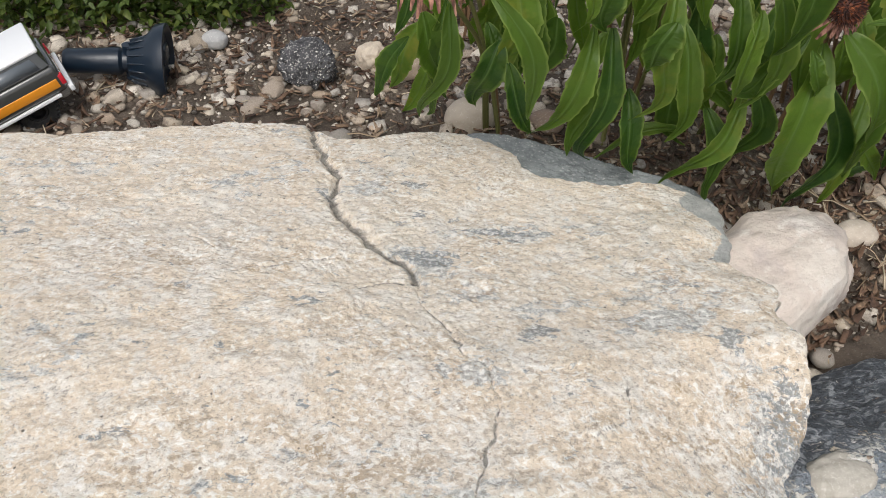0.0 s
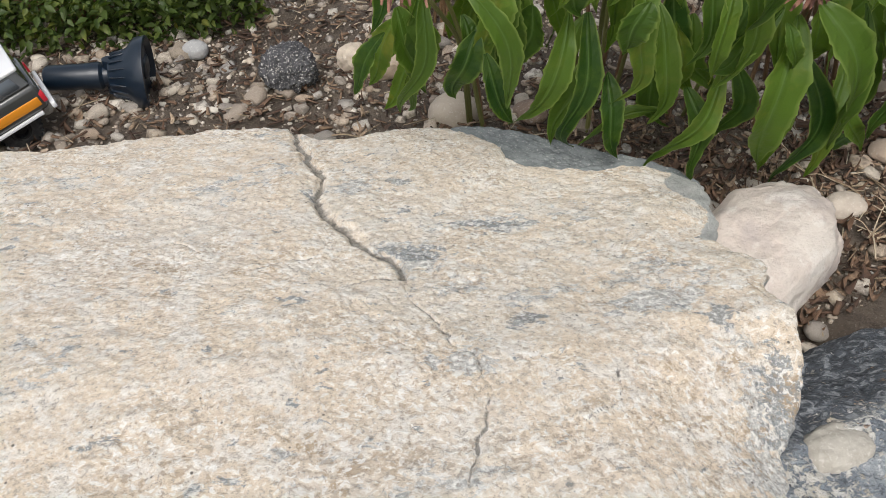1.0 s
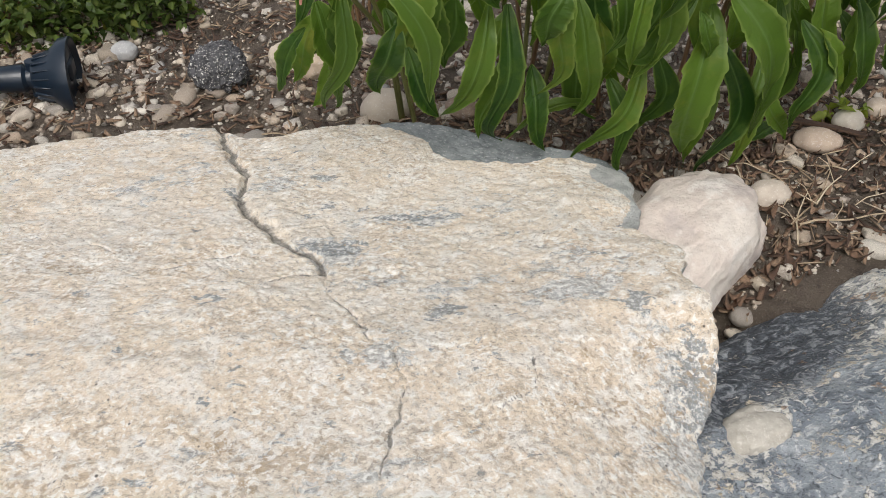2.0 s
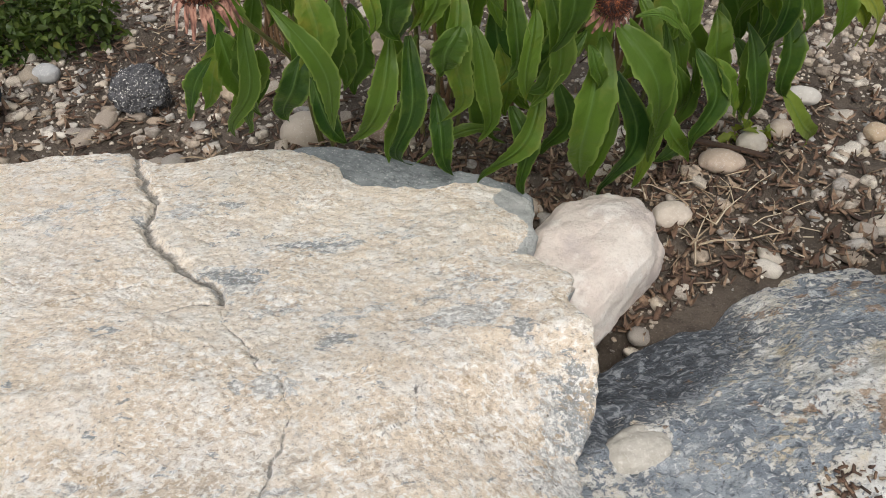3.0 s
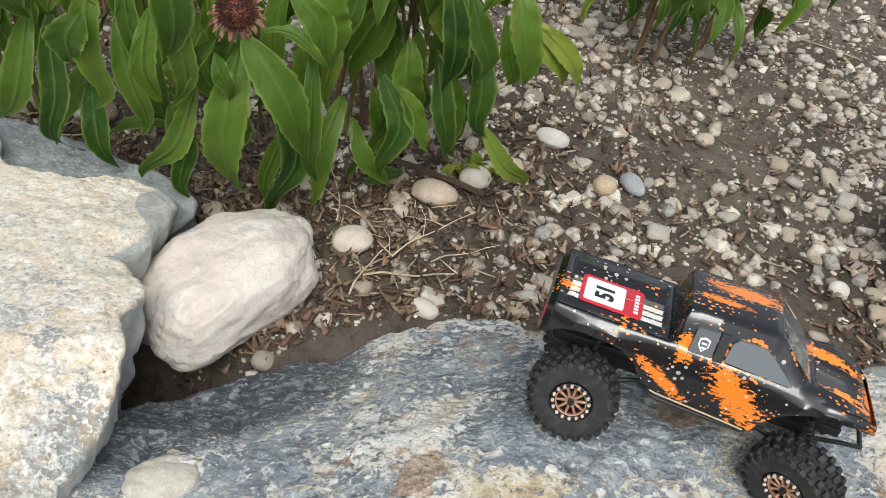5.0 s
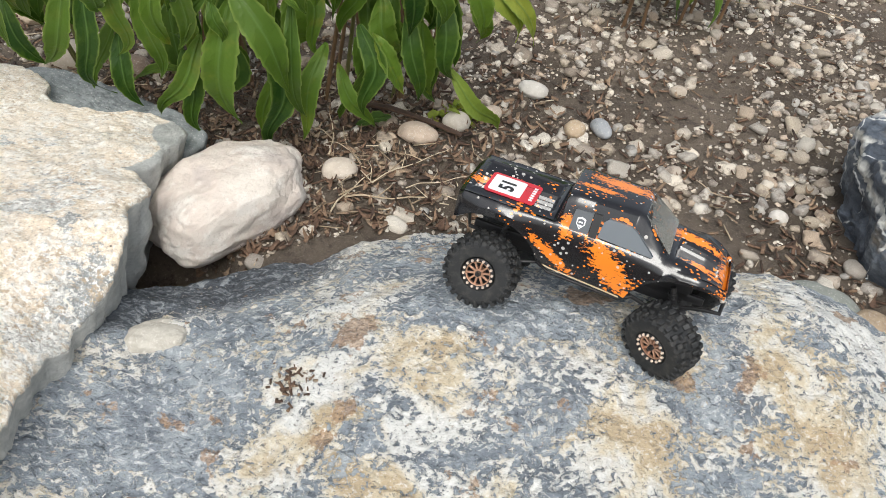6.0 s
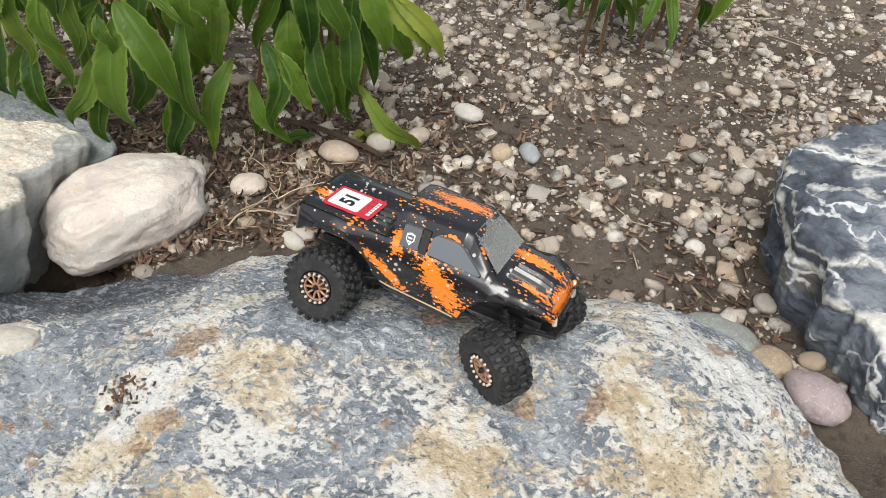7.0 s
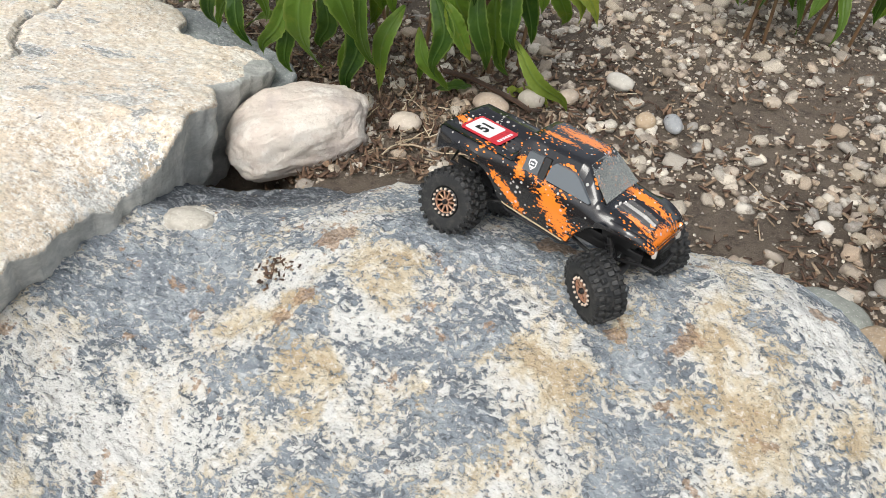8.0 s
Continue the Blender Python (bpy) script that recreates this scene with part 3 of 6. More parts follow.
MOTTLED = [(0.17, 0.12), (0.185, 0.25), (0.215, 0.36), (0.25, 0.432), (0.285, 0.458), (0.318, 0.482), (0.365, 0.510), (0.425, 0.538), (0.50, 0.558), (0.58, 0.545), (0.67, 0.50), (0.775, 0.472), (0.847, 0.47), (0.902, 0.46),
           (0.947, 0.438), (0.978, 0.385), (1.005, 0.34), (1.042, 0.285), (1.06, 0.18), (1.02, 0.06), (0.85, -0.04), (0.6, -0.08), (0.35, -0.06), (0.22, 0.0)]
MCRACKS = [([(0.44, 0.24), (0.50, 0.20), (0.58, 0.19)], 0.003, 0.003), ([(0.74, 0.37), (0.80, 0.33), (0.86, 0.25)], 0.003, 0.003), ([(0.56, 0.36), (0.62, 0.345), (0.66, 0.35)], 0.003, 0.003)]
o = new("mottled_boulder", boulder("mottled_boulder", MOTTLED, (0.62, 0.28), mottled_top, -0.26, STONE_MOTTLED, 800, 320, 36, 0.024, 0.005, 0.0024, 0.0, MCRACKS, 51, 0.003, mottled_slate_shade, 0.0058))
tagged(o, "broad boulder mottled blue-grey, white and tan", "rock")


# ---- smaller rocks beside the boulders ----
def blob_mesh(name, size, mat, seed, detail=4, lump=0.16, squash=0.0, power=2.0, facets=0.0, grit=0.0):
    """A rounded stone, its longest way along x, resting on z = 0."""
    bm = bmesh.new()
    bmesh.ops.create_icosphere(bm, subdivisions=detail, radius=1.0)
    p = np.array([v.co[:] for v in bm.verts])
    p = np.sign(p) * np.abs(p) ** (2.0 / power)
    r = 1 + lump * fbm(p + seed * 3.1, 1.1, 3, seed) + 0.25 * lump * fbm(p, 4.5, 4, seed + 3)
    if facets:
        r = r + facets * np.round(fbm(p, 1.7, 2, seed + 8) * 3) / 3
    if grit:
        r = r + grit * fbm(p, 7, 5, seed + 12, 0.65)
    p = p * r[:, None]
    p[:, 2] = np.where(p[:, 2] < 0, p[:, 2] * (1 - squash), p[:, 2])
    p = p * np.array(size) / 2
    p[:, 2] -= p[:, 2].min()
    for v, c in zip(bm.verts, p):
        v.co = c
    return finish(name, bm, mat, True, 9)


def rest(name, mesh, x, y, turn, label, category="stone", sink=0.004, z=None, rx=0, ry=0):
    o = new(name, mesh)
    o.matrix_basis = pose(x, y, (float(ground_z(x, y)[0]) - sink) if z is None else z, rx, ry, turn)
    return tagged(o, label, category)


rest("cobble", blob_mesh("cobble", (0.186, 0.116, 0.112), STONE_PALE, 5, 6, 0.10, 0.25, 2.5, 0.045, 0.008), 0.304, 0.564, 44, "pale pinkish cobble wedged between two large rocks", "stone", 0.016, -0.030)
rest("pebble", blob_mesh("pebble", (0.062, 0.054, 0.048), tinted_stone("beige_pebble", (0.52, 0.45, 0.36), (0.46, 0.39, 0.31)), 7, 5, 0.05), 0.040, 0.868, 20, "smooth round beige pebble behind the slab", "pebble", 0.016)
rest("lava_rock", blob_mesh("lava_rock", (0.072, 0.062, 0.062), tinted_stone("black_lava", (0.085, 0.085, 0.09), (0.025, 0.025, 0.028), 0.9), 9, 6, 0.13, 0.2, 2.3, 0.05, 0.07), -0.160, 0.955, 0, "rough black lava rock with pale specks", "rock", 0.006)
rest("pebble", blob_mesh("tan_rock", (0.050, 0.042, 0.036), tinted_stone("tan_rock", (0.55, 0.44, 0.32), (0.42, 0.33, 0.25)), 12, 5, 0.16, 0, 2.5), -0.045, 0.985, 10, "angular tan stone beside the lava rock", "stone", 0.004)
rest("pebble", blob_mesh("tan_rock_b", (0.040, 0.036, 0.034), tinted_stone("cream_rock", (0.60, 0.52, 0.41), (0.46, 0.38, 0.30)), 14, 5, 0.18, 0, 2.4), -0.085, 1.005, 60, "small cream stone beside the lava rock", "stone", 0.004)
rest("pebble", blob_mesh("grey_pebble", (0.036, 0.032, 0.026), tinted_stone("grey_pebble", (0.42, 0.42, 0.41), (0.33, 0.33, 0.33)), 15, 5, 0.06), -0.298, 1.045, 0, "smooth grey pebble on the mulch", "pebble", 0.003)
rest("pebble", blob_mesh("brown_pebble", (0.040, 0.034, 0.028), tinted_stone("brown_pebble", (0.30, 0.215, 0.16), (0.22, 0.16, 0.12)), 16, 5, 0.07), 0.129, 0.850, 0, "round brown pebble under the leaves", "pebble", 0.002)
rest("flat_stone", blob_mesh("green_stone", (0.085, 0.058, 0.026), tinted_stone("grey_green_stone", (0.27, 0.285, 0.255), (0.20, 0.21, 0.19)), 21, 5, 0.07), 0.938, 0.482, -22, "flat grey-green stone beside the boulder", "stone", 0.012)
rest("round_stone", blob_mesh("ochre_stone", (0.050, 0.046, 0.036), tinted_stone("ochre_stone", (0.40, 0.31, 0.21), (0.27, 0.20, 0.14)), 22, 5, 0.10), 0.979, 0.447, 40, "ochre stone in the gap between rocks", "stone", 0.018)
rest("round_stone", blob_mesh("purple_stone", (0.064, 0.048, 0.038), tinted_stone("purple_stone", (0.34, 0.275, 0.27), (0.27, 0.21, 0.205)), 23, 5, 0.07), 1.006, 0.393, -52, "smooth purple-grey stone in the gap between rocks", "stone", 0.0)
rest("quartz_lump", blob_mesh("quartz_lump", (0.052, 0.036, 0.032), tinted_stone("quartz", (0.50, 0.47, 0.41), (0.36, 0.33, 0.28)), 26, 5, 0.12, 0, 2.8, 0.08), 0.282, 0.345, 20, "pale angular quartz lump in the gap", "stone", 0.0, 0.015)

DARK = [(1.045, 0.722), (1.022, 0.68), (1.005, 0.62), (1.002, 0.555), (1.012, 0.48), (1.05, 0.41), (1.09, 0.33), (1.15, 0.25), (1.3, 0.2), (1.5, 0.3), (1.55, 0.55), (1.45, 0.68), (1.25, 0.735), (1.10, 0.738)]


def dark_top(x, y):
    return 0.102 + 0.10 * np.clip(x - 1.02, 0, 0.3) - 0.16 * np.clip(0.50 - y, 0, 0.4) - 0.04 * np.clip(y - 0.68, 0, 0.2) + 0.010 * np.round(2.2 * np.sin(y * 21 + x * 9)) / 2.2


o = new("dark_boulder", boulder("dark_boulder", DARK, (1.22, 0.52), dark_top, -0.05, STONE_DARK, 480, 120, 90, 0.010, 0.012, 0.0030, 0.012, (), 71, 0.004, None, 0.008))
tagged(o, "dark blue-grey boulder with white quartz veins", "rock")


# ---- the orange and black model truck ----
def splatter_paint():
    m, nt, b = material("orange_splatter_paint", 0.22, coat=0.5)
    b.inputs["Coat Roughness"].default_value = 0.06
    v = coords(nt)

    def patch(c, r, turn=0):
        mp = nt.nodes.new("ShaderNodeMapping")
        mp.vector_type = "TEXTURE"
        nt.links.new(v, mp.inputs["Vector"])
        mp.inputs["Location"].default_value = c
        mp.inputs["Rotation"].default_value = (0, radians(turn), 0)
        mp.inputs["Scale"].default_value = r
        ln = nt.nodes.new("ShaderNodeVectorMath")
        ln.operation = "LENGTH"
        nt.links.new(mp.outputs[0], ln.inputs[0])
        return maths(nt, "SUBTRACT", 1.0, ln.outputs["Value"])

    spots = [((0.098, -0.036, 0.070), (0.036, 0.03, 0.013), 42), ((0.050, -0.036, 0.064), (0.028, 0.03, 0.006), 32), ((0.056, -0.034, 0.092), (0.006, 0.02, 0.012), 0),
             ((0.088, 0.010, 0.117), (0.030, 0.009, 0.02), 0), ((0.070, -0.008, 0.117), (0.022, 0.004, 0.02), 0), ((0.152, 0.014, 0.088), (0.034, 0.007, 0.02), 0), ((0.165, -0.022, 0.083), (0.022, 0.004, 0.02), 0),
             ((0.184, -0.006, 0.074), (0.008, 0.028, 0.02), 0), ((-0.022, -0.012, 0.092), (0.012, 0.006, 0.01), 0), ((0.108, 0.036, 0.066), (0.030, 0.03, 0.012), 38), ((0.182, -0.028, 0.068), (0.012, 0.01, 0.014), 0)]
    f = None
    for c, r, turn in spots:
        k = patch(c, r, turn)
        f = k if f is None else maths(nt, "MAXIMUM", f, k)
    ragged = noise_tex(nt, coords(nt, (210, 620, 420), (0, 26, 0)), 1.0, 7, 0.68, 0.3)
    drops = voronoi(nt, coords(nt, (1, 1.5, 1.3), (0, 14, 0)), 210, "F1")
    many = noise_tex(nt, v, 34, 2, 0.5)
    body_mask = maths(nt, "GREATER_THAN", maths(nt, "ADD", maths(nt, "MULTIPLY", f, 0.70), maths(nt, "MULTIPLY", maths(nt, "SUBTRACT", ragged, 0.5), 2.3)), 0.17)
    drop_mask = maths(nt, "LESS_THAN", drops, maths(nt, "MULTIPLY", maths(nt, "SUBTRACT", many, 0.36), 1.35))
    orange = maths(nt, "MAXIMUM", body_mask, maths(nt, "MULTIPLY", drop_mask, maths(nt, "GREATER_THAN", f, -1.6)))
    c = mixc(nt, orange, (0.008, 0.008, 0.010), (0.80, 0.215, 0.018))
    white = maths(nt, "LESS_THAN", voronoi(nt, coords(nt, loc=(1, 2, 3)), 170, "F1"), maths(nt, "MULTIPLY", maths(nt, "SUBTRACT", noise_tex(nt, coords(nt, loc=(3, 3, 3)), 30, 2, 0.5), 0.38), 1.0))
    c = mixc(nt, maths(nt, "MULTIPLY", white, 0.85), c, (0.50, 0.47, 0.44))
    nt.links.new(c, b.inputs["Base Color"])
    return m


def rubber():
    m, nt, b = material("black_rubber", 0.62, color=(0.016, 0.017, 0.018))
    n = noise_tex(nt, coords(nt), 160, 5, 0.7)
    c = mixc(nt, ramp(nt, n, (0.5, 0), (0.72, 0.55)), (0.014, 0.015, 0.016), (0.085, 0.078, 0.068))
    nt.links.new(c, b.inputs["Base Color"])
    bump(nt, b, n, 0.0006, 0.4)
    return m


PAINT, RUBBER = splatter_paint(), rubber()
BRONZE = material("copper_bronze_metal", 0.32, 0.7, (0.58, 0.35, 0.24))[0]
SILVER = material("polished_steel", 0.35, 0.35, (0.80, 0.66, 0.55))[0]
BLACK = material("black_plastic", 0.45, 0, (0.014, 0.014, 0.015))[0]
SMOKED = material("smoked_window", 0.10, 0, (0.10, 0.115, 0.13), 1.0)[0]
CLEAR = material("clear_screen", 0.07, 0, (0.60, 0.61, 0.57), 0.3)
CLEAR[2].inputs["Transmission Weight"].default_value = 0.75
CLEAR = CLEAR[0]
WHITE = material("white_vinyl", 0.35, 0, (0.80, 0.80, 0.80))[0]
RED = material("red_vinyl", 0.35, 0, (0.55, 0.02, 0.035))[0]
INK = material("black_ink", 0.4, 0, (0.012, 0.012, 0.013))[0]
BADGE = material("grey_badge", 0.35, 0, (0.10, 0.11, 0.12))[0]
SILL = material("bare_shell_edge", 0.5, 0, (0.50, 0.40, 0.24))[0]
LAMP = material("lamp_plastic", 0.2, 0, (0.55, 0.50, 0.44), 0.6)[0]


def lerp_table(x, table):
    xs, ys = zip(*table)
    return float(np.interp(x, xs, ys))


def body_section(x):
    """Half outline of the shell at x: (y, z) pairs from the sill to the ridge."""
    sill = lerp_table(x, [(-0.034, 0.060), (0.030, 0.056), (0.050, 0.050), (0.118, 0.046), (0.135, 0.052), (0.187, 0.064)])
    for cx, r in ((0.0, 0.045), (0.160, 0.046)):
        if abs(x - cx) < r:
            sill = max(sill, 0.034 + math.sqrt(r * r - (x - cx) ** 2))
    half = lerp_table(x, [(-0.034, 0.033), (-0.030, 0.036), (0.0, 0.039), (0.04, 0.037), (0.10, 0.037), (0.14, 0.038), (0.165, 0.038), (0.18, 0.034), (0.187, 0.029)])
    flare = 0.004 * max(0, 1 - abs(x) / 0.045) + 0.005 * max(0, 1 - abs(x - 0.16) / 0.045)
    belt = lerp_table(x, [(-0.034, 0.088), (-0.030, 0.092), (0.05, 0.092), (0.10, 0.090), (0.135, 0.088), (0.165, 0.083), (0.180, 0.078), (0.187, 0.072)])
    belt = max(belt, sill + 0.006)
    top = lerp_table(x, [(-0.034, 0.089), (-0.030, 0.0925), (0.047, 0.0925), (0.0515, 0.1145), (0.058, 0.1160), (0.106, 0.1165), (0.112, 0.1145), (0.136, 0.0915), (0.165, 0.087), (0.181, 0.081), (0.187, 0.073)])
    tophalf = lerp_table(x, [(-0.034, 0.028), (-0.030, 0.031), (0.046, 0.031), (0.052, 0.026), (0.106, 0.024), (0.112, 0.023), (0.136, 0.029), (0.165, 0.030), (0.181, 0.026), (0.187, 0.022)])
    mid = sill + 0.55 * (belt - sill)
    pts = [(half - 0.003, sill), (half - 0.001 + flare, sill + 0.002), (half + flare * 0.8, mid), (half, belt - 0.004), (half - 0.0015, belt - 0.001), (half - 0.004, belt + 0.0006)]
    rise = max(top - belt, 0.001)
    pts += [(tophalf + 0.0045, belt + 0.55 * rise if rise > 0.006 else belt + 0.001), (tophalf + 0.0012, top - 0.0018 if rise > 0.006 else top - 0.0006), (tophalf - 0.0015, top - 0.0002)]
    # pressed ribs along the bed cover and the hood
    for f in (0.82, 0.72, 0.66, 0.5, 0.44, 0.28, 0.22, 0.08, 0.0):
        groove = 0.0
        if -0.026 < x < 0.042 or 0.142 < x < 0.176:
            groove = -0.0022 if f in (0.72, 0.5, 0.28, 0.08) else 0.0
        if 0.142 < x < 0.178 and f in (0.66, 0.44):
            groove = 0.001
        pts.append((tophalf * f, top + 0.0012 * (1 - f * f) + groove))
    return pts


def truck_body(root):
    xs = sorted({round(-0.034 + 0.221 * k / 130, 5) for k in range(131)} | {-0.032, -0.030, 0.046, 0.052, 0.106, 0.112, 0.136, 0.181})
    bm = bmesh.new()
    rows = []
    for x in xs:
        h = body_section(x)
        line = [(-y, z) for y, z in h] + [(y, z) for y, z in reversed(h[:-1])]
        rows.append([bm.verts.new((x, y, z)) for y, z in line])
    for r0, r1 in zip(rows, rows[1:]):
        for i in range(len(r0) - 1):
            bm.faces.new((r0[i], r1[i], r1[i + 1], r0[i + 1]))
    bm.faces.new(rows[0][::-1])
    bm.faces.new(rows[-1])
    bmesh.ops.recalc_face_normals(bm, faces=bm.faces[:])
    body = part("body", bm, PAINT, root, "black shell splattered with orange paint")
    body.modifiers.new("thick", "SOLIDIFY").thickness = 0.0009
    return body


def patch_on_side(poly, y_at, sgn, lift=0.0008, thick=0.0007):
    """A thin plate that follows the shell's flank: (x, z) outline."""
    bm = bmesh.new()
    out = [bm.verts.new((x, sgn * (y_at(x, z) + lift), z)) for x, z in poly]
    inn = [bm.verts.new((x, sgn * (y_at(x, z) + lift - thick - 0.0006), z)) for x, z in poly]
    bm.faces.new(out)
    bm.faces.new(inn[::-1])
    n = len(poly)
    for i in range(n):
        bm.faces.new((out[i], inn[i], inn[(i + 1) % n], out[(i + 1) % n]))
    bmesh.ops.recalc_face_normals(bm, faces=bm.faces[:])
    return bm


def flank(x, z):
    h = body_section(x)
    zs = [p[1] for p in h[3:9]]
    ys = [p[0] for p in h[3:9]]
    return float(np.interp(z, zs, ys))


def tyre_mesh():
    bm = bmesh.new()
    w, R = 0.0145, 0.0285
    prof = [(0.0130, -w * 0.70), (0.0150, -w * 0.92), (0.0215, -w), (0.0255, -w * 0.96), (0.0278, -w * 0.80), (R, -w * 0.4), (R, 0), (R, w * 0.4), (0.0278, w * 0.80), (0.0255, w * 0.96), (0.0215, w), (0.0150, w * 0.92), (0.0130, w * 0.70)]
    lathe(bm, prof, 48, "Y", True)
    n = 24
    for k in range(n):
        for side in (-1, 1):
            a = 360.0 * (k + (0.5 if side > 0 else 0)) / n
            for (y, r, sx, sy, sz, tw) in ((side * 0.0042, R + 0.0009, 0.0044, 0.0058, 0.0032, 24 * side), (side * 0.0104, R + 0.0003, 0.0040, 0.0052, 0.0034, -10 * side), (side * 0.0134, R - 0.0030, 0.0026, 0.0022, 0.0046, 0)):
                aa = radians(a + (4.5 if abs(y) > 0.008 else 0))
                box(bm, (sx, sy, sz), (r * math.sin(aa), y, r * math.cos(aa)), (0, math.degrees(aa), tw), 0.0005, 1)
    return finish("tyre", bm, RUBBER, True, 0.5)


def rim_mesh():
    bm = bmesh.new()
    lathe(bm, [(0.0106, 0.0112), (0.0108, 0.0128), (0.0098, 0.0126), (0.0096, 0.0105)], 40, "Y", True)
    for k in range(10):
        a = radians(36 * k)
        box(bm, (0.0080, 0.0022, 0.0017), (0.0070 * math.cos(a), 0.0108, 0.0070 * math.sin(a)), (0, -math.degrees(a), 0), 0.0004, 1)
    rod(bm, (0, 0.006, 0), (0, 0.0118, 0), 0.0046, 0.0040, 18)
    return finish("rim", bm, BRONZE)


def ring_mesh():
    bm = bmesh.new()
    lathe(bm, [(0.0128, 0.010), (0.0134, 0.0128), (0.0126, 0.0136), (0.0108, 0.0134), (0.0102, 0.0105), (0.0102, -0.010), (0.0128, -0.010)], 40, "Y", True)
    return finish("beadlock_ring", bm, BLACK)


def bolt_mesh():
    bm = bmesh.new()
    rod(bm, (0, 0, 0), (0, 0.0016, 0), 0.0013, 0.0010, 8)
    return finish("bolt", bm, SILVER)


def nut_mesh():
    bm = bmesh.new()
    rod(bm, (0, 0.0118, 0), (0, 0.0146, 0), 0.0026, 0.0022, 6)
    rod(bm, (0, 0.0146, 0), (0, 0.0160, 0), 0.0012, 0.0012, 8)
    return finish("nut", bm, BLACK)


def disc_mesh():
    bm = bmesh.new()
    rod(bm, (0, -0.004, 0), (0, 0.004, 0), 0.0101, 0.0101, 28)
    return finish("brake_disc", bm, BLACK)


TYRE, RIM, RING, BOLT, NUT, DISC = tyre_mesh(), rim_mesh(), ring_mesh(), bolt_mesh(), nut_mesh(), disc_mesh()


def wheel(root, x, side, steer=0.0, spin=0.0):
    w = new("wheel")
    w.parent = root
    w.matrix_basis = pose(x, side * 0.030, 0.0315, 0, 0, steer) @ pose(0, side * 0.014, 0, 0, spin, 0 if side > 0 else 180)
    for nm, me, lab in (("tyre", TYRE, "knobbly black rubber tyre"), ("rim", RIM, "copper-coloured spoked rim"), ("beadlock_ring", RING, ""), ("hub", DISC, ""), ("nut", NUT, "")):
        c = new(nm, me)
        c.parent = w
        tagged(c, lab)
    for k in range(16):
        a = 2 * math.pi * k / 16
        c = new("bolt", BOLT)
        c.parent = w
        c.location = (0.0121 * math.cos(a), 0.0132, 0.0121 * math.sin(a))


def ring_plate(bm, outer, inner, z):
    o = [bm.verts.new((*p, z)) for p in outer]
    i = [bm.verts.new((*p, z)) for p in inner]
    n = len(o)
    for k in range(n):
        bm.faces.new((o[k], o[(k + 1) % n], i[(k + 1) % n], i[k]))


def rounded(w, h, r, cx=0, cy=0, n=5):
    pts = []
    for sx, sy, a0 in ((1, 1, 0), (-1, 1, 90), (-1, -1, 180), (1, -1, 270)):
        for k in range(n):
            a = radians(a0 + 90 * k / (n - 1))
            pts.append((cx + sx * (w / 2 - r) + r * math.cos(a), cy + sy * (h / 2 - r) + r * math.sin(a)))
    return pts


def plate(pts, z, thick=0.0004):
    bm = bmesh.new()
    a = [bm.verts.new((*p, z)) for p in pts]
    c = [bm.verts.new((*p, z - thick)) for p in pts]
    bm.faces.new(a)
    bm.faces.new(c[::-1])
    for k in range(len(pts)):
        bm.faces.new((a[k], c[k], c[(k + 1) % len(pts)], a[(k + 1) % len(pts)]))
    bmesh.ops.recalc_face_normals(bm, faces=bm.faces[:])
    return bm


def digits(text, size, mat, parent, m, label=""):
    cu = bpy.data.curves.new("number", "FONT")
    cu.body, cu.size, cu.extrude, cu.align_x, cu.align_y, cu.offset = text, size, 0.0001, "CENTER", "CENTER", 0.0006
    tmp = new("number", cu)
    me = bpy.data.meshes.new_from_object(tmp.evaluated_get(bpy.context.evaluated_depsgraph_get()))
    bpy.data.objects.remove(tmp)
    me.materials.clear()
    me.materials.append(mat)
    o = new("number", me)
    o.parent = parent
    o.matrix_basis = m
    return tagged(o, label)


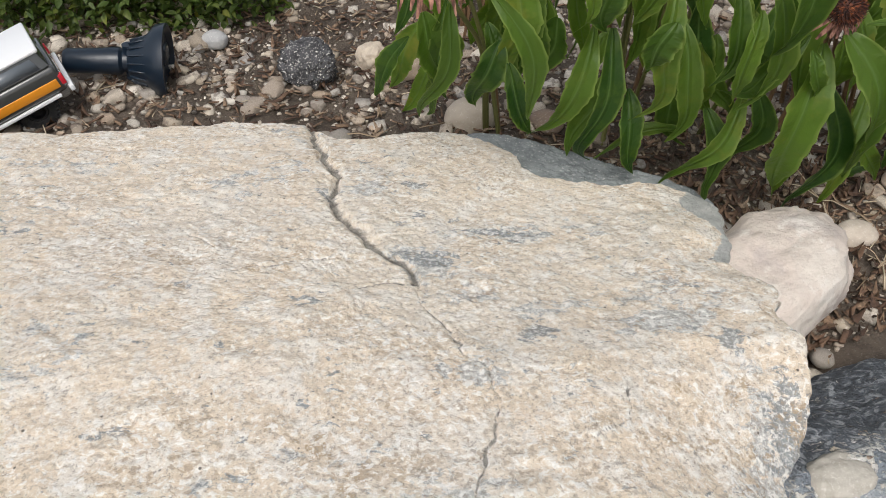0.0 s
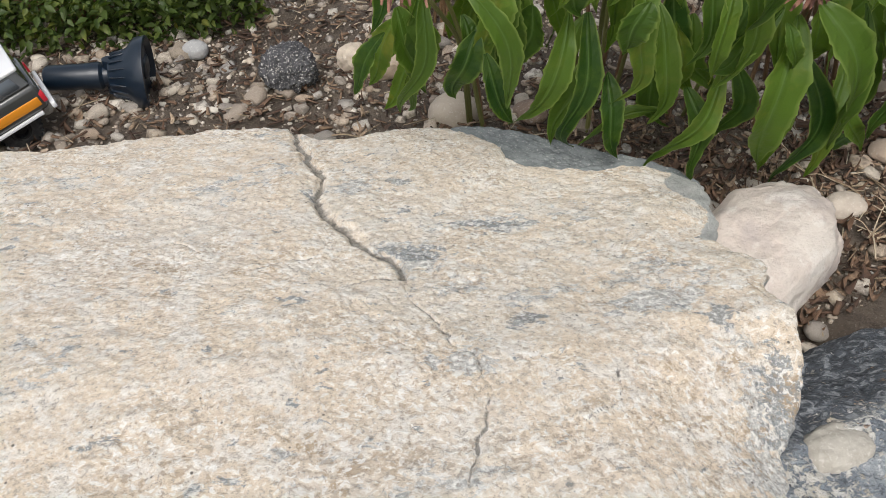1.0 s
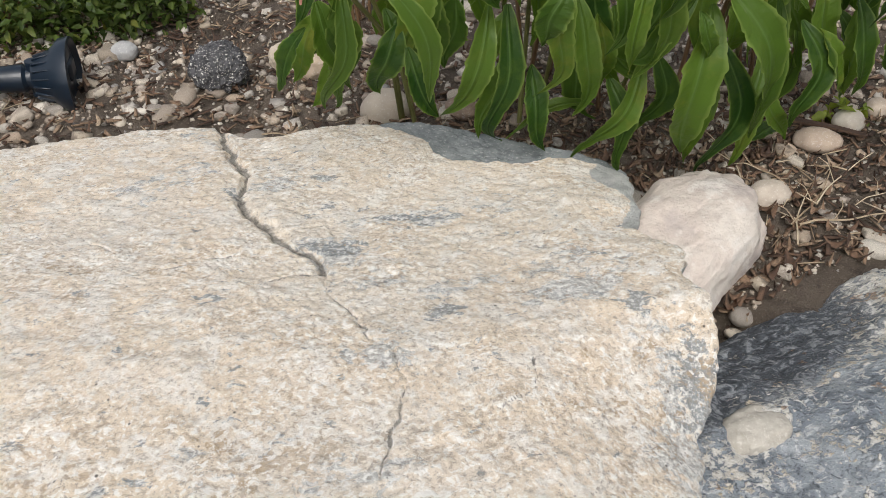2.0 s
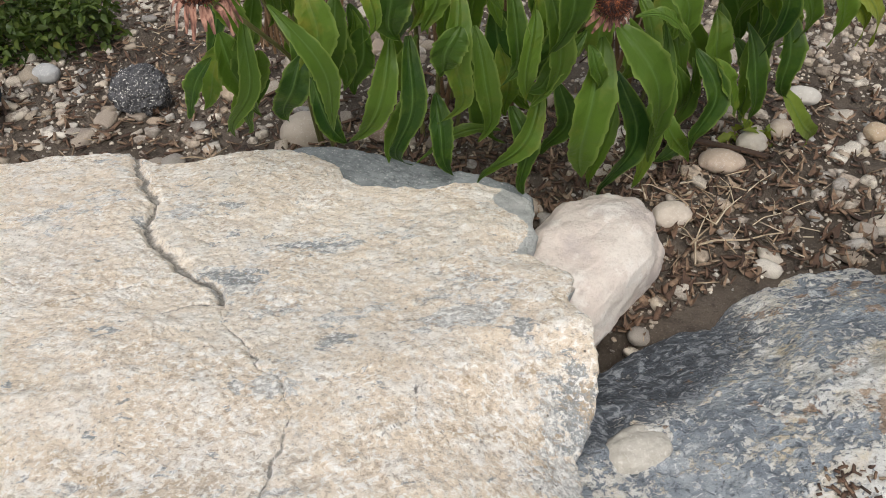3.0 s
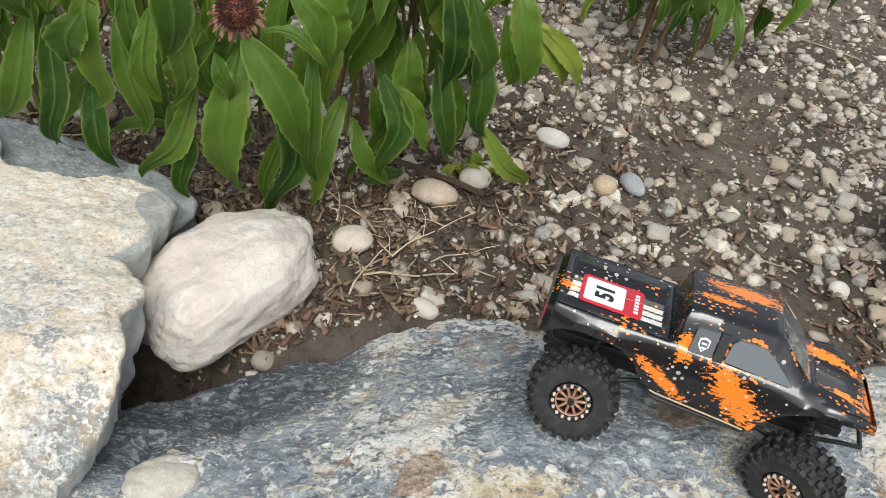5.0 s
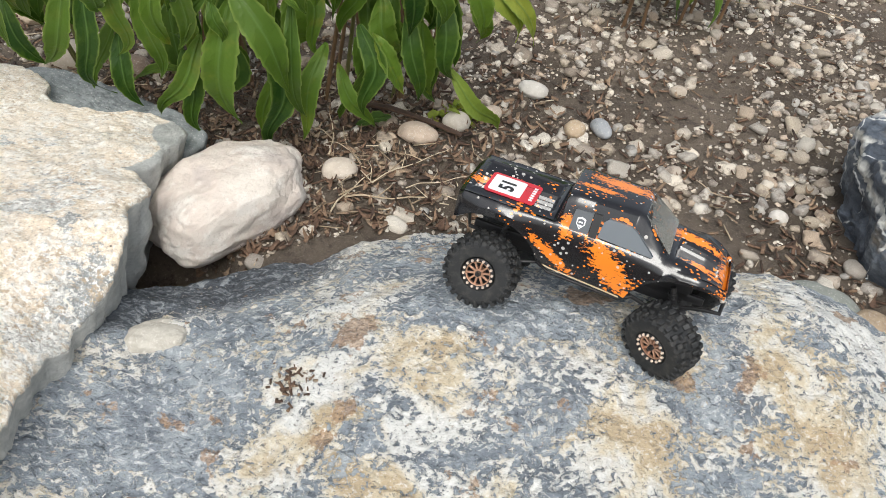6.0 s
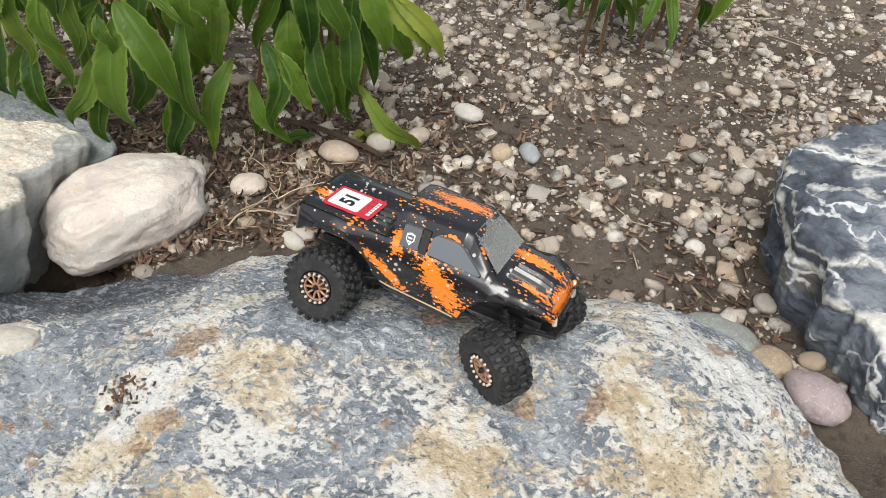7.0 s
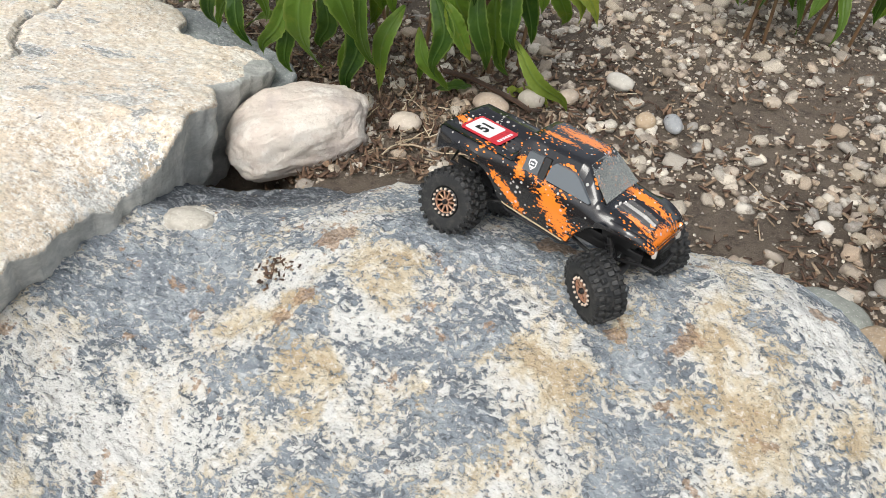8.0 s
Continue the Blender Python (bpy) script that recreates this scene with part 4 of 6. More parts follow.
def build_truck(at):
    root = new("model_truck")
    root.matrix_basis = at
    tagged(root, "black model truck splattered orange, standing on a boulder", "toy truck")
    body = truck_body(root)
    for s in (-1, 1):
        win = [(0.0815, 0.0920), (0.0830, 0.1050), (0.0860, 0.1080), (0.1040, 0.1075), (0.1090, 0.1045), (0.1260, 0.0915), (0.1250, 0.0905)]
        part("side_window", patch_on_side(win, flank, s, 0.0036, 0.0030), SMOKED, root, "smoked side window")
        quarter = [(0.0585, 0.0915), (0.0592, 0.1065), (0.0610, 0.1080), (0.0735, 0.1080), (0.0735, 0.0915)]
        q = part("rear_quarter_panel", patch_on_side(quarter, flank, s, 0.0030, 0.0024), BADGE, root, "grey panel with a white shield badge")
        sh = [(0.0625, 0.1020), (0.0660, 0.1032), (0.0695, 0.1020), (0.0695, 0.0975), (0.0660, 0.0932), (0.0625, 0.0975)]
        part("shield", patch_on_side(sh, flank, s, 0.0035), WHITE, q)
        sh2 = [(0.0660 + (x - 0.0660) * 0.72, 0.0985 + (z - 0.0985) * 0.72) for x, z in sh]
        part("shield_inside", patch_on_side(sh2, flank, s, 0.0039), BADGE, q)
        for z0, ww in ((0.1000, 0.0034), (0.0972, 0.0026)):
            part("mark", patch_on_side([(0.066 - ww / 2, z0), (0.066 + ww / 2, z0), (0.066 + ww / 2, z0 - 0.0012), (0.066 - ww / 2, z0 - 0.0012)], flank, s, 0.0043), WHITE, q)
        pillar = [(0.0745, 0.0905), (0.0745, 0.1085), (0.0805, 0.1085), (0.0805, 0.0905)]
        part("door_pillar", patch_on_side(pillar, flank, s, 0.0027, 0.002), BLACK, root)
    # windscreen, stepped back from the bonnet
    bm = bmesh.new()
    ws = [(0.1115, 0.0215, 0.1160), (0.1372, 0.0285, 0.0945)]
    v = [bm.verts.new(p) for p in ((ws[0][0], -ws[0][1], ws[0][2]), (ws[0][0], ws[0][1], ws[0][2]), (ws[1][0], ws[1][1], ws[1][2]), (ws[1][0], -ws[1][1], ws[1][2]), (0.124, 0, 0.1025), (0.1115, 0, 0.1175), (0.1372, 0, 0.0958))]
    bm.faces.new((v[0], v[5], v[6], v[3]))
    bm.faces.new((v[5], v[1], v[2], v[6]))
    bm.verts.remove(v[4])
    bmesh.ops.recalc_face_normals(bm, faces=bm.faces[:])
    sc = part("windscreen", bm, CLEAR, root, "pale reflective windscreen", False)
    sc.modifiers.new("thick", "SOLIDIFY").thickness = 0.0006
    # number sticker on the bed cover
    zb = 0.0944
    st = part("sticker", plate(rounded(0.043, 0.034, 0.004, 0.004, -0.010), zb), RED, root, "red and white race number sticker")
    part("white_field", plate(rounded(0.0275, 0.027, 0.002, -0.001, -0.010), zb + 0.0003), WHITE, st)
    digits("51", 0.017, INK, st, pose(-0.0005, -0.010, zb + 0.0005, 0, 0, 90), "black number")
    for k in range(6):
        part("mark", plate([(0.0195, -0.0215 + k * 0.0040), (0.0225, -0.0215 + k * 0.0040), (0.0225, -0.0190 + k * 0.0040), (0.0195, -0.0190 + k * 0.0040)], zb + 0.0003), WHITE, st)
    # nose, lamps, bumper
    for s in (-1, 1):
        bm = box(bmesh.new(), (0.004, 0.011, 0.007), (0.1862, s * 0.0195, 0.0695), (0, -12, s * -14), 0.0012)
        part("headlight", bm, LAMP, root, "pale painted headlight")
        bm = box(bmesh.new(), (0.0025, 0.006, 0.012), (-0.0345, s * 0.0275, 0.078), (0, 0, 0), 0.0008)
        part("tail_light", bm, RED, root, "small red tail light")
    bm = box(bmesh.new(), (0.003, 0.024, 0.008), (0.1872, 0, 0.069), (0, -8, 0), 0.0008)
    for k in range(5):
        box(bm, (0.004, 0.023, 0.0007), (0.1878, 0, 0.0660 + k * 0.0015), (0, -8, 0))
    part("grille", bm, BLACK, root)
    bm = box(bmesh.new(), (0.0022, 0.054, 0.019), (-0.0350, 0, 0.077), (0, 0, 0), 0.0008)
    part("tailgate", bm, BADGE, root)
    bm = tube([(0.150, -0.014, 0.040), (0.178, -0.020, 0.052), (0.190, -0.018, 0.052), (0.192, 0, 0.052), (0.190, 0.018, 0.052), (0.178, 0.020, 0.052), (0.150, 0.014, 0.040)], [0.0017] * 7, 8)
    part("front_bumper", bm, BLACK, root)
    bm = tube([(0.010, -0.012, 0.044), (-0.022, -0.022, 0.054), (-0.030, 0, 0.054), (-0.022, 0.022, 0.054), (0.010, 0.012, 0.044)], [0.0017] * 5, 8)
    part("rear_bumper", bm, BLACK, root)
    # chassis
    bm = box(bmesh.new(), (0.150, 0.026, 0.010), (0.080, 0, 0.046), (0, 0, 0), 0.002)
    box(bm, (0.060, 0.040, 0.018), (0.082, 0, 0.054), (0, 0, 0), 0.003)
    box(bm, (0.030, 0.030, 0.020), (0.150, 0, 0.060), (0, 0, 0), 0.003)
    for s in (-1, 1):
        box(bm, (0.196, 0.004, 0.007), (0.078, s * 0.013, 0.054), (0, 0, 0), 0.001)
    part("chassis", bm, BLACK, root)
    for s in (-1, 1):
        bm = tube([(0.040, s * 0.028, 0.047), (0.052, s * 0.034, 0.0445), (0.112, s * 0.034, 0.0430), (0.122, s * 0.028, 0.046)], [0.0014] * 4, 7)
        part("rock_slider", bm, BLACK, root)
        edge = [(x, s * (body_section(x)[1][0] + 0.0005), body_section(x)[0][1] + 0.0004) for x in np.linspace(0.047, 0.112, 12)]
        part("sill_edge", tube(edge, [0.0006] * 12, 6), SILL, root, "bare cream lower edge of the shell")
    for x in (0.0, 0.160):
        bm = rod(bmesh.new(), (x, -0.034, 0.0315), (x, 0.034, 0.0315), 0.0042, None, 14)
        bmesh.ops.create_uvsphere(bm, u_segments=16, v_segments=10, radius=0.0095, matrix=pose(x, 0.006, 0.0315))
        ax = part("axle", bm, BLACK, root)
        for s in (-1, 1):
            part("link", rod(bmesh.new(), (x, s * 0.020, 0.030), (0.058 if x < 0.1 else 0.104, s * 0.010, 0.043), 0.0017, None, 8), BLACK, ax)
            bm = rod(bmesh.new(), (x, s * 0.026, 0.034), (x + (0.010 if x < 0.1 else -0.010), s * 0.022, 0.072), 0.0022, None, 10)
            part("damper", bm, BLACK, ax)
            bm = bmesh.new()
            pts = []
            for k in range(64):
                a = 2 * math.pi * k / 9
                f = k / 63
                pts.append((x + (0.010 if x < 0.1 else -0.010) * f + 0.0037 * math.cos(a), s * (0.026 - 0.004 * f) + 0.0037 * math.sin(a), 0.039 + 0.028 * f))
            bm.free()
            part("spring", tube(pts, [0.00055] * 64, 5), BLACK, ax)
    wheel(root, 0.0, -1, 0, 10)
    wheel(root, 0.0, 1, 0, 31)
    wheel(root, 0.160, -1, -29, 47)
    wheel(root, 0.160, 1, -29, 5)
    turned = [c for c in root.children if c.name.startswith("wheel")]
    axles = [c for c in root.children if c.name.startswith("axle")]
    fore = {c.name for c in turned[2:]} | {axles[1].name}
    # the sprung shell rides high and leans less than the axles
    lean = pose(0, 0, 0.058, -1.0, 4.0, 0) @ Matrix.Translation((0, 0, -0.050))
    for c in root.children:
        if not c.name.startswith(("wheel", "axle")):
            c.matrix_basis = lean @ c.matrix_basis
        else:
            # the axles twist against each other over the crest
            x, roll = (0.160, 11.3) if c.name in fore else (0.0, -11.4)
            c.matrix_basis = pose(x, 0, 0.0315, roll) @ Matrix.Translation((-x, 0, -0.0315)) @ c.matrix_basis
    return root


TRUCK_AT = pose(0.572, 0.393, 0.0850, -6.1, -1.6, -21.7)
model_truck = build_truck(TRUCK_AT)


# ---- the white and yellow model truck, and the garden spotlight behind the slab ----
def build_parked_truck(at):
    root = new("model_truck")
    root.matrix_basis = at
    tagged(root, "white, grey and yellow model truck parked behind the slab", "toy truck")
    white, grey = material("gloss_white_shell", 0.2, 0, (0.78, 0.79, 0.80), 1.0)[0], material("gloss_charcoal_shell", 0.25, 0, (0.05, 0.052, 0.05), 1.0)[0]
    yellow = material("gloss_yellow_stripe", 0.25, 0, (0.72, 0.27, 0.02), 1.0)[0]
    hull = box(bmesh.new(), (0.21, 0.084, 0.034), (-0.105, 0, 0.052), (0, 0, 0), 0.006, 3)
    part("body", hull, grey, root, "charcoal lower shell")
    bm = box(bmesh.new(), (0.124, 0.080, 0.022), (-0.066, 0, 0.078), (0, 0, 0), 0.004, 2)
    for v in bm.verts:
        if v.co.z > 0.08:
            v.co.y *= 0.86
            v.co.x = -0.066 + (v.co.x + 0.066) * 0.94
    part("cab", bm, grey, root)
    bm = box(bmesh.new(), (0.122, 0.072, 0.006), (-0.066, 0, 0.0905), (0, 0, 0), 0.0025, 3)
    part("roof", bm, white, root, "white hard-top roof")
    for s in (-1, 1):
        bm = bmesh.new()
        pts = [(-0.116, 0.072), (-0.014, 0.072), (-0.018, 0.086), (-0.110, 0.086)]
        v = [bm.verts.new((x, s * (0.0408 - (z - 0.070) * 0.26), z)) for x, z in pts]
        bm.faces.new(v)
        w = part("side_window", bm, SMOKED, root, "smoked side window")
        w.modifiers.new("thick", "SOLIDIFY").thickness = 0.0012
        bm = box(bmesh.new(), (0.195, 0.003, 0.011), (-0.104, s * 0.0418, 0.049), (0, 0, 0), 0.0008)
        part("stripe", bm, yellow, root, "yellow side stripe")
        bm = box(bmesh.new(), (0.190, 0.004, 0.004), (-0.106, s * 0.042, 0.0345), (0, 0, 0), 0.001)
        part("sill_trim", bm, white, root)
        bm = box(bmesh.new(), (0.006, 0.006, 0.013), (-0.0015, s * 0.0385, 0.050), (0, 0, 0), 0.001)
        part("tail_light", bm, RED, root, "red tail light")
    bm = box(bmesh.new(), (0.006, 0.088, 0.008), (0.003, 0, 0.036), (0, 0, 0), 0.002)
    part("rear_bumper", bm, white, root)
    part("chassis", box(bmesh.new(), (0.17, 0.03, 0.016), (-0.1, 0, 0.03), (0, 0, 0), 0.003), BLACK, root)
    for x in (-0.045, -0.165):
        part("axle", rod(bmesh.new(), (x, -0.024, 0.024), (x, 0.024, 0.024), 0.004), BLACK, root)
        for s in (-1, 1):
            w = new("wheel")
            w.parent = root
            w.matrix_basis = pose(x, s * 0.024, 0.024, 0, 0, 0 if s > 0 else 180) @ Matrix.Diagonal((0.80, 0.75, 0.80, 1))
            for nm, me in (("tyre", TYRE), ("beadlock_ring", RING), ("hub", DISC)):
                c = new(nm, me)
                c.parent = w
    return root


build_parked_truck(pose(-0.430, 0.892, 0.012, 2, -17, 32))


def build_spotlight(at):
    root = new("garden_spotlight")
    root.matrix_basis = at
    tagged(root, "dark navy plastic garden spotlight lying on the mulch", "spotlight")
    navy = material("navy_plastic", 0.38, 0, (0.006, 0.014, 0.026), 0.2)
    n = noise_tex(navy[1], coords(navy[1]), 60, 4, 0.6)
    navy[1].links.new(ramp(navy[1], n, (0.3, 0.28), (0.7, 0.5)), navy[2].inputs["Roughness"])
    bm = lathe(bmesh.new(), [(0.0005, -0.075), (0.012, -0.075), (0.0150, -0.071), (0.0155, -0.030), (0.0165, -0.020), (0.0165, -0.010), (0.013, -0.006), (0.013, 0.004), (0.0005, 0.004)], 28, "Z")
    part("battery_tube", bm, navy[0], root)
    bm = lathe(bmesh.new(), [(0.0005, 0.000), (0.020, 0.001), (0.024, 0.005), (0.031, 0.022), (0.044, 0.034), (0.046, 0.046), (0.043, 0.047), (0.038, 0.040), (0.0005, 0.038)], 36, "Z")
    head = part("lamp_head", bm, navy[0], root)
    for k in range(18):
        a = 2 * math.pi * k / 18
        part("fin", box(bmesh.new(), (0.004, 0.0016, 0.022), (0.0275 * math.cos(a), 0.0275 * math.sin(a), 0.014), (0, 15, math.degrees(a)), 0.0005, 1), navy[0], head)
    part("knob", rod(bmesh.new(), (0, -0.022, 0.002), (0, 0.022, 0.002), 0.008, None, 16), navy[0], root)
    bm = box(bmesh.new(), (0.030, 0.026, 0.026), (0.020, 0.0, 0.030), (0, 0, 0), 0.006, 3)
    part("lamp_hood", bm, navy[0], head)
    return root


_spot = look((-0.375, 0.935, 0.036), (-0.475, 0.922, 0.042))
build_spotlight(_spot)


# ---- the coneflowers ----
def leaf_green(name="coneflower_leaf", light=(0.125, 0.215, 0.026), dark=(0.020, 0.060, 0.009)):
    m, nt, b = material(name, 0.42)
    v = coords(nt, shuffle=True)
    r = randoms(nt)
    c = mixc(nt, ramp(nt, r, (0, 0), (1, 1)), dark, light)
    c = mixc(nt, ramp(nt, noise_tex(nt, v, 55, 5, 0.65), (0.45, 0), (0.62, 0.4)), c, (0.085, 0.145, 0.016))
    c = mixc(nt, ramp(nt, attr(nt, "rib"), (0.55, 0), (0.95, 0.6)), c, (0.13, 0.22, 0.06))
    c = mixc(nt, ramp(nt, attr(nt, "rim"), (0.80, 0), (1.0, 0.8)), c, (0.22, 0.30, 0.07))
    old = maths(nt, "MULTIPLY", ramp(nt, noise_tex(nt, v, 20, 4, 0.7), (0.52, 0), (0.7, 1)), ramp(nt, r, (0.55, 0), (1.0, 0.8)))
    c = mixc(nt, old, c, (0.30, 0.27, 0.045))
    nt.links.new(c, b.inputs["Base Color"])
    b.inputs["Specular IOR Level"].default_value = 0.28
    bump(nt, b, maths(nt, "ADD", maths(nt, "MULTIPLY", attr(nt, "rib"), 1.4), maths(nt, "MULTIPLY", noise_tex(nt, v, 240, 3, 0.6), 0.5)), 0.0012, 0.8)
    tr = nt.nodes.new("ShaderNodeBsdfTranslucent")
    nt.links.new(mixc(nt, 1.0, c, (1.0, 1.1, 0.45), "MULTIPLY"), tr.inputs["Color"])
    mx = nt.nodes.new("ShaderNodeMixShader")
    mx.inputs[0].default_value = 0.36
    nt.links.new(b.outputs[0], mx.inputs[1])
    nt.links.new(tr.outputs[0], mx.inputs[2])
    nt.links.new(mx.outputs[0], nt.nodes["Material Output"].inputs["Surface"])
    return m


LEAF = leaf_green()
YELLOW_LEAF = leaf_green("yellowing_leaf", (0.30, 0.33, 0.05), (0.20, 0.27, 0.045))
SHRUB_LEAF = leaf_green("shrub_leaf", (0.12, 0.16, 0.04), (0.04, 0.07, 0.02))
STEM = material("coneflower_stem", 0.6, 0, (0.16, 0.16, 0.05))[0]
RED_STEM = material("reddish_stem", 0.6, 0, (0.17, 0.10, 0.05))[0]


def leaf_mesh(base, tip, width, rng, mat, face=(0.15, -1.0, 0.45), fold=0.36, arch=0.20, wave=0.06):
    """A lance-shaped toothed leaf from base to tip, folded along its midrib and arched over."""
    base, tip = Vector(base), Vector(tip)
    along = tip - base
    L = along.length
    d = along.normalized()
    nrm = Vector(face)
    nrm = (nrm - d * nrm.dot(d)).normalized()
    side = d.cross(nrm).normalized()
    NA, NW = 41, 9
    ph, ph2, ph3 = rng.random() * 6.28, rng.random() * 6.28, rng.random() * 6.28
    twist = rng.uniform(-1.0, 1.0)
    sway = rng.uniform(-0.12, 0.12)
    hook = rng.uniform(-0.12, 0.12)
    full = rng.uniform(0.55, 0.85)
    v, rib, rim = [], [], []
    for a in range(NA):
        t = a / (NA - 1)
        w = width * 1.20 * (t + 0.015) ** full * (1 - t) ** 1.06
        w = max(w, 0.0010 * (1 - t))
        tooth = 1 + 0.16 * ((a % 4) / 3.0 - 0.4) * (0.10 < t < 0.94) * (0.6 + 0.4 * math.sin(t * 23 + ph3))
        mid = base + along * t + nrm * (L * arch * math.sin(math.pi * t ** 0.8)) + side * (L * (sway * math.sin(math.pi * t) + hook * math.sin(2 * math.pi * t) * t))
        tw = twist * t * t
        for b_ in range(NW):
            s = -1 + 2 * b_ / (NW - 1)
            edge = abs(s)
            ww = w * s * (tooth if edge > 0.9 else 1)
            lift = fold * w * edge ** 1.3 - fold * w * 0.5
            lift += wave * width * (math.sin(t * 13 + ph + (2.4 if s > 0 else 0)) + 0.6 * math.sin(t * 29 + ph2 + (1.1 if s > 0 else 4))) * edge ** 2 * (1 - t * 0.4)
            lat = side * (ww * math.cos(tw)) + nrm * (ww * math.sin(tw))
            v.append(mid + lat + nrm * lift)
            veins = max(0, 1 - abs(((t * 6 - edge * 1.1) % 1.0) - 0.5) * 7) * 0.30
            rib.append(max(1 - edge * 7, veins, 0))
            rim.append(edge)
    f = []
    for a in range(NA - 1):
        for b_ in range(NW - 1):
            i = a * NW + b_
            f.append((i, i + 1, i + NW + 1, i + NW))
    return raw_mesh("leaf", [tuple(p) for p in v], f, mat, True, {"rib": rib, "rim": rim})


def add_leaf(plant, base, tip, width, rng, mat=None, **kw):
    o = new("leaf", leaf_mesh(base, tip, width, rng, mat or LEAF, **kw))
    o.parent = plant
    return o


def stalk(plant, pts, r0, r1, mat, name="stem"):
    """A stem that curves through its points."""
    p = np.array(pts, float)
    k = len(p)
    t = np.linspace(0, k - 1, 6 * k)
    c = np.column_stack([np.interp(t, range(k), p[:, j]) for j in range(3)])
    for _ in range(4):
        c[1:-1] = 0.25 * c[:-2] + 0.5 * c[1:-1] + 0.25 * c[2:]
    bm = tube(c.tolist(), np.linspace(r0, r1, len(c)).tolist(), 7)
    return part(name, bm, mat, plant)


CONE = material("seed_cone", 0.8, 0, (0.10, 0.030, 0.012))
_n = noise_tex(CONE[1], coords(CONE[1]), 300, 3, 0.6)
CONE[1].links.new(ramp(CONE[1], _n, (0.42, (0.020, 0.007, 0.005)), (0.54, (0.075, 0.020, 0.009)), (0.66, (0.24, 0.07, 0.022))), CONE[2].inputs["Base Color"])
PETAL = material("dried_petal", 0.7, 0, (0.42, 0.24, 0.19))
_n = noise_tex(PETAL[1], coords(PETAL[1], (200, 200, 60)), 1.0, 3, 0.6)
PETAL[1].links.new(ramp(PETAL[1], _n, (0.40, (0.10, 0.045, 0.034)), (0.5, (0.27, 0.125, 0.09)), (0.60, (0.46, 0.25, 0.18))), PETAL[2].inputs["Base Color"])


def flower_head(plant, at, toward, size, rng, drop=0.6):
    """A spent coneflower: a spiny cone with shrivelled petals hanging round it."""
    q = Vector(toward).to_track_quat("Z", "Y").to_matrix().to_4x4()
    m = Matrix.Translation(at) @ q
    bm = bmesh.new()
    R = size * 0.36
    bmesh.ops.create_uvsphere(bm, u_segments=18, v_segments=10, radius=R * 0.86, matrix=Matrix.Diagonal((1, 1, 0.82, 1)))
    for k in range(230):
        f = (k + 0.5) / 230
        zz = 1 - 1.25 * f
        rr = math.sqrt(max(0, 1 - zz * zz))
        a = k * 2.39996
        dirv = Vector((rr * math.cos(a), rr * math.sin(a), zz * 0.82))
        rod(bm, dirv * R * 0.8, dirv * R * (1.12 + 0.08 * rng.random()), R * 0.055, R * 0.012, 4, False)
    bm.transform(m)
    head = part("seed_cone", bm, CONE[0], plant, "rust-brown spiny seed cone")
    for k in range(20):
        a = 2 * math.pi * (k + rng.uniform(-0.3, 0.3)) / 20
        ln = size * rng.uniform(0.42, 0.62)
        out = Vector((math.cos(a), math.sin(a), 0))
        sd = Vector((-math.sin(a), math.cos(a), 0))
        bm = bmesh.new()
        rows = []
        for t in (0, 0.25, 0.5, 0.75, 1.0):
            c = out * (R * 0.8 + ln * 0.55 * t) + Vector((0, 0, -R * 0.45 - ln * drop * t * t + ln * 0.12 * math.sin(t * 5 + k)))
            w = size * 0.055 * (0.7 + 0.6 * math.sin(math.pi * t)) * (1 - 0.5 * t)
            rows.append([bm.verts.new(c + sd * w + Vector((0, 0, w * 0.5))), bm.verts.new(c), bm.verts.new(c - sd * w + Vector((0, 0, w * 0.5)))])
        for r0, r1 in zip(rows, rows[1:]):
            for i in (0, 1):
                bm.faces.new((r0[i], r0[i + 1], r1[i + 1], r1[i]))
        bm.transform(m)
        part("petal", bm, PETAL[0], head)
    return head


rng = random.Random(4)
coneflower = tagged(new("coneflower"), "green coneflower clump with drooping leaves and spent brown flower heads", "flower plant")
coneflower.location = (0, 0, 0)
add_leaf(coneflower, (0.039, 0.620, 0.269), (0.080, 0.632, 0.145), 0.030, rng, LEAF)
add_leaf(coneflower, (0.012, 0.670, 0.233), (-0.014, 0.690, 0.111), 0.022, rng, LEAF)
add_leaf(coneflower, (0.057, 0.680, 0.195), (0.038, 0.690, 0.123), 0.037, rng, LEAF)
add_leaf(coneflower, (0.135, 0.670, 0.216), (0.086, 0.680, 0.100), 0.036, rng, LEAF)
add_leaf(coneflower, (0.022, 0.720, 0.153), (-0.009, 0.740, 0.084), 0.017, rng, LEAF)
add_leaf(coneflower, (0.064, 0.670, 0.179), (0.091, 0.680, 0.101), 0.028, rng, LEAF)
add_leaf(coneflower, (0.151, 0.670, 0.213), (0.154, 0.700, 0.059), 0.028, rng, LEAF)
add_leaf(coneflower, (0.191, 0.650, 0.264), (0.175, 0.660, 0.129), 0.030, rng, LEAF)
add_leaf(coneflower, (0.207, 0.660, 0.224), (0.215, 0.670, 0.100), 0.029, rng, LEAF)
add_leaf(coneflower, (0.225, 0.610, 0.283), (0.224, 0.615, 0.188), 0.024, rng, LEAF)
add_leaf(coneflower, (0.250, 0.610, 0.291), (0.252, 0.620, 0.164), 0.033, rng, LEAF)
add_leaf(coneflower, (0.292, 0.610, 0.238), (0.241, 0.640, 0.173), 0.026, rng, LEAF)
add_leaf(coneflower, (0.269, 0.650, 0.168), (0.214, 0.660, 0.059), 0.030, rng, LEAF)
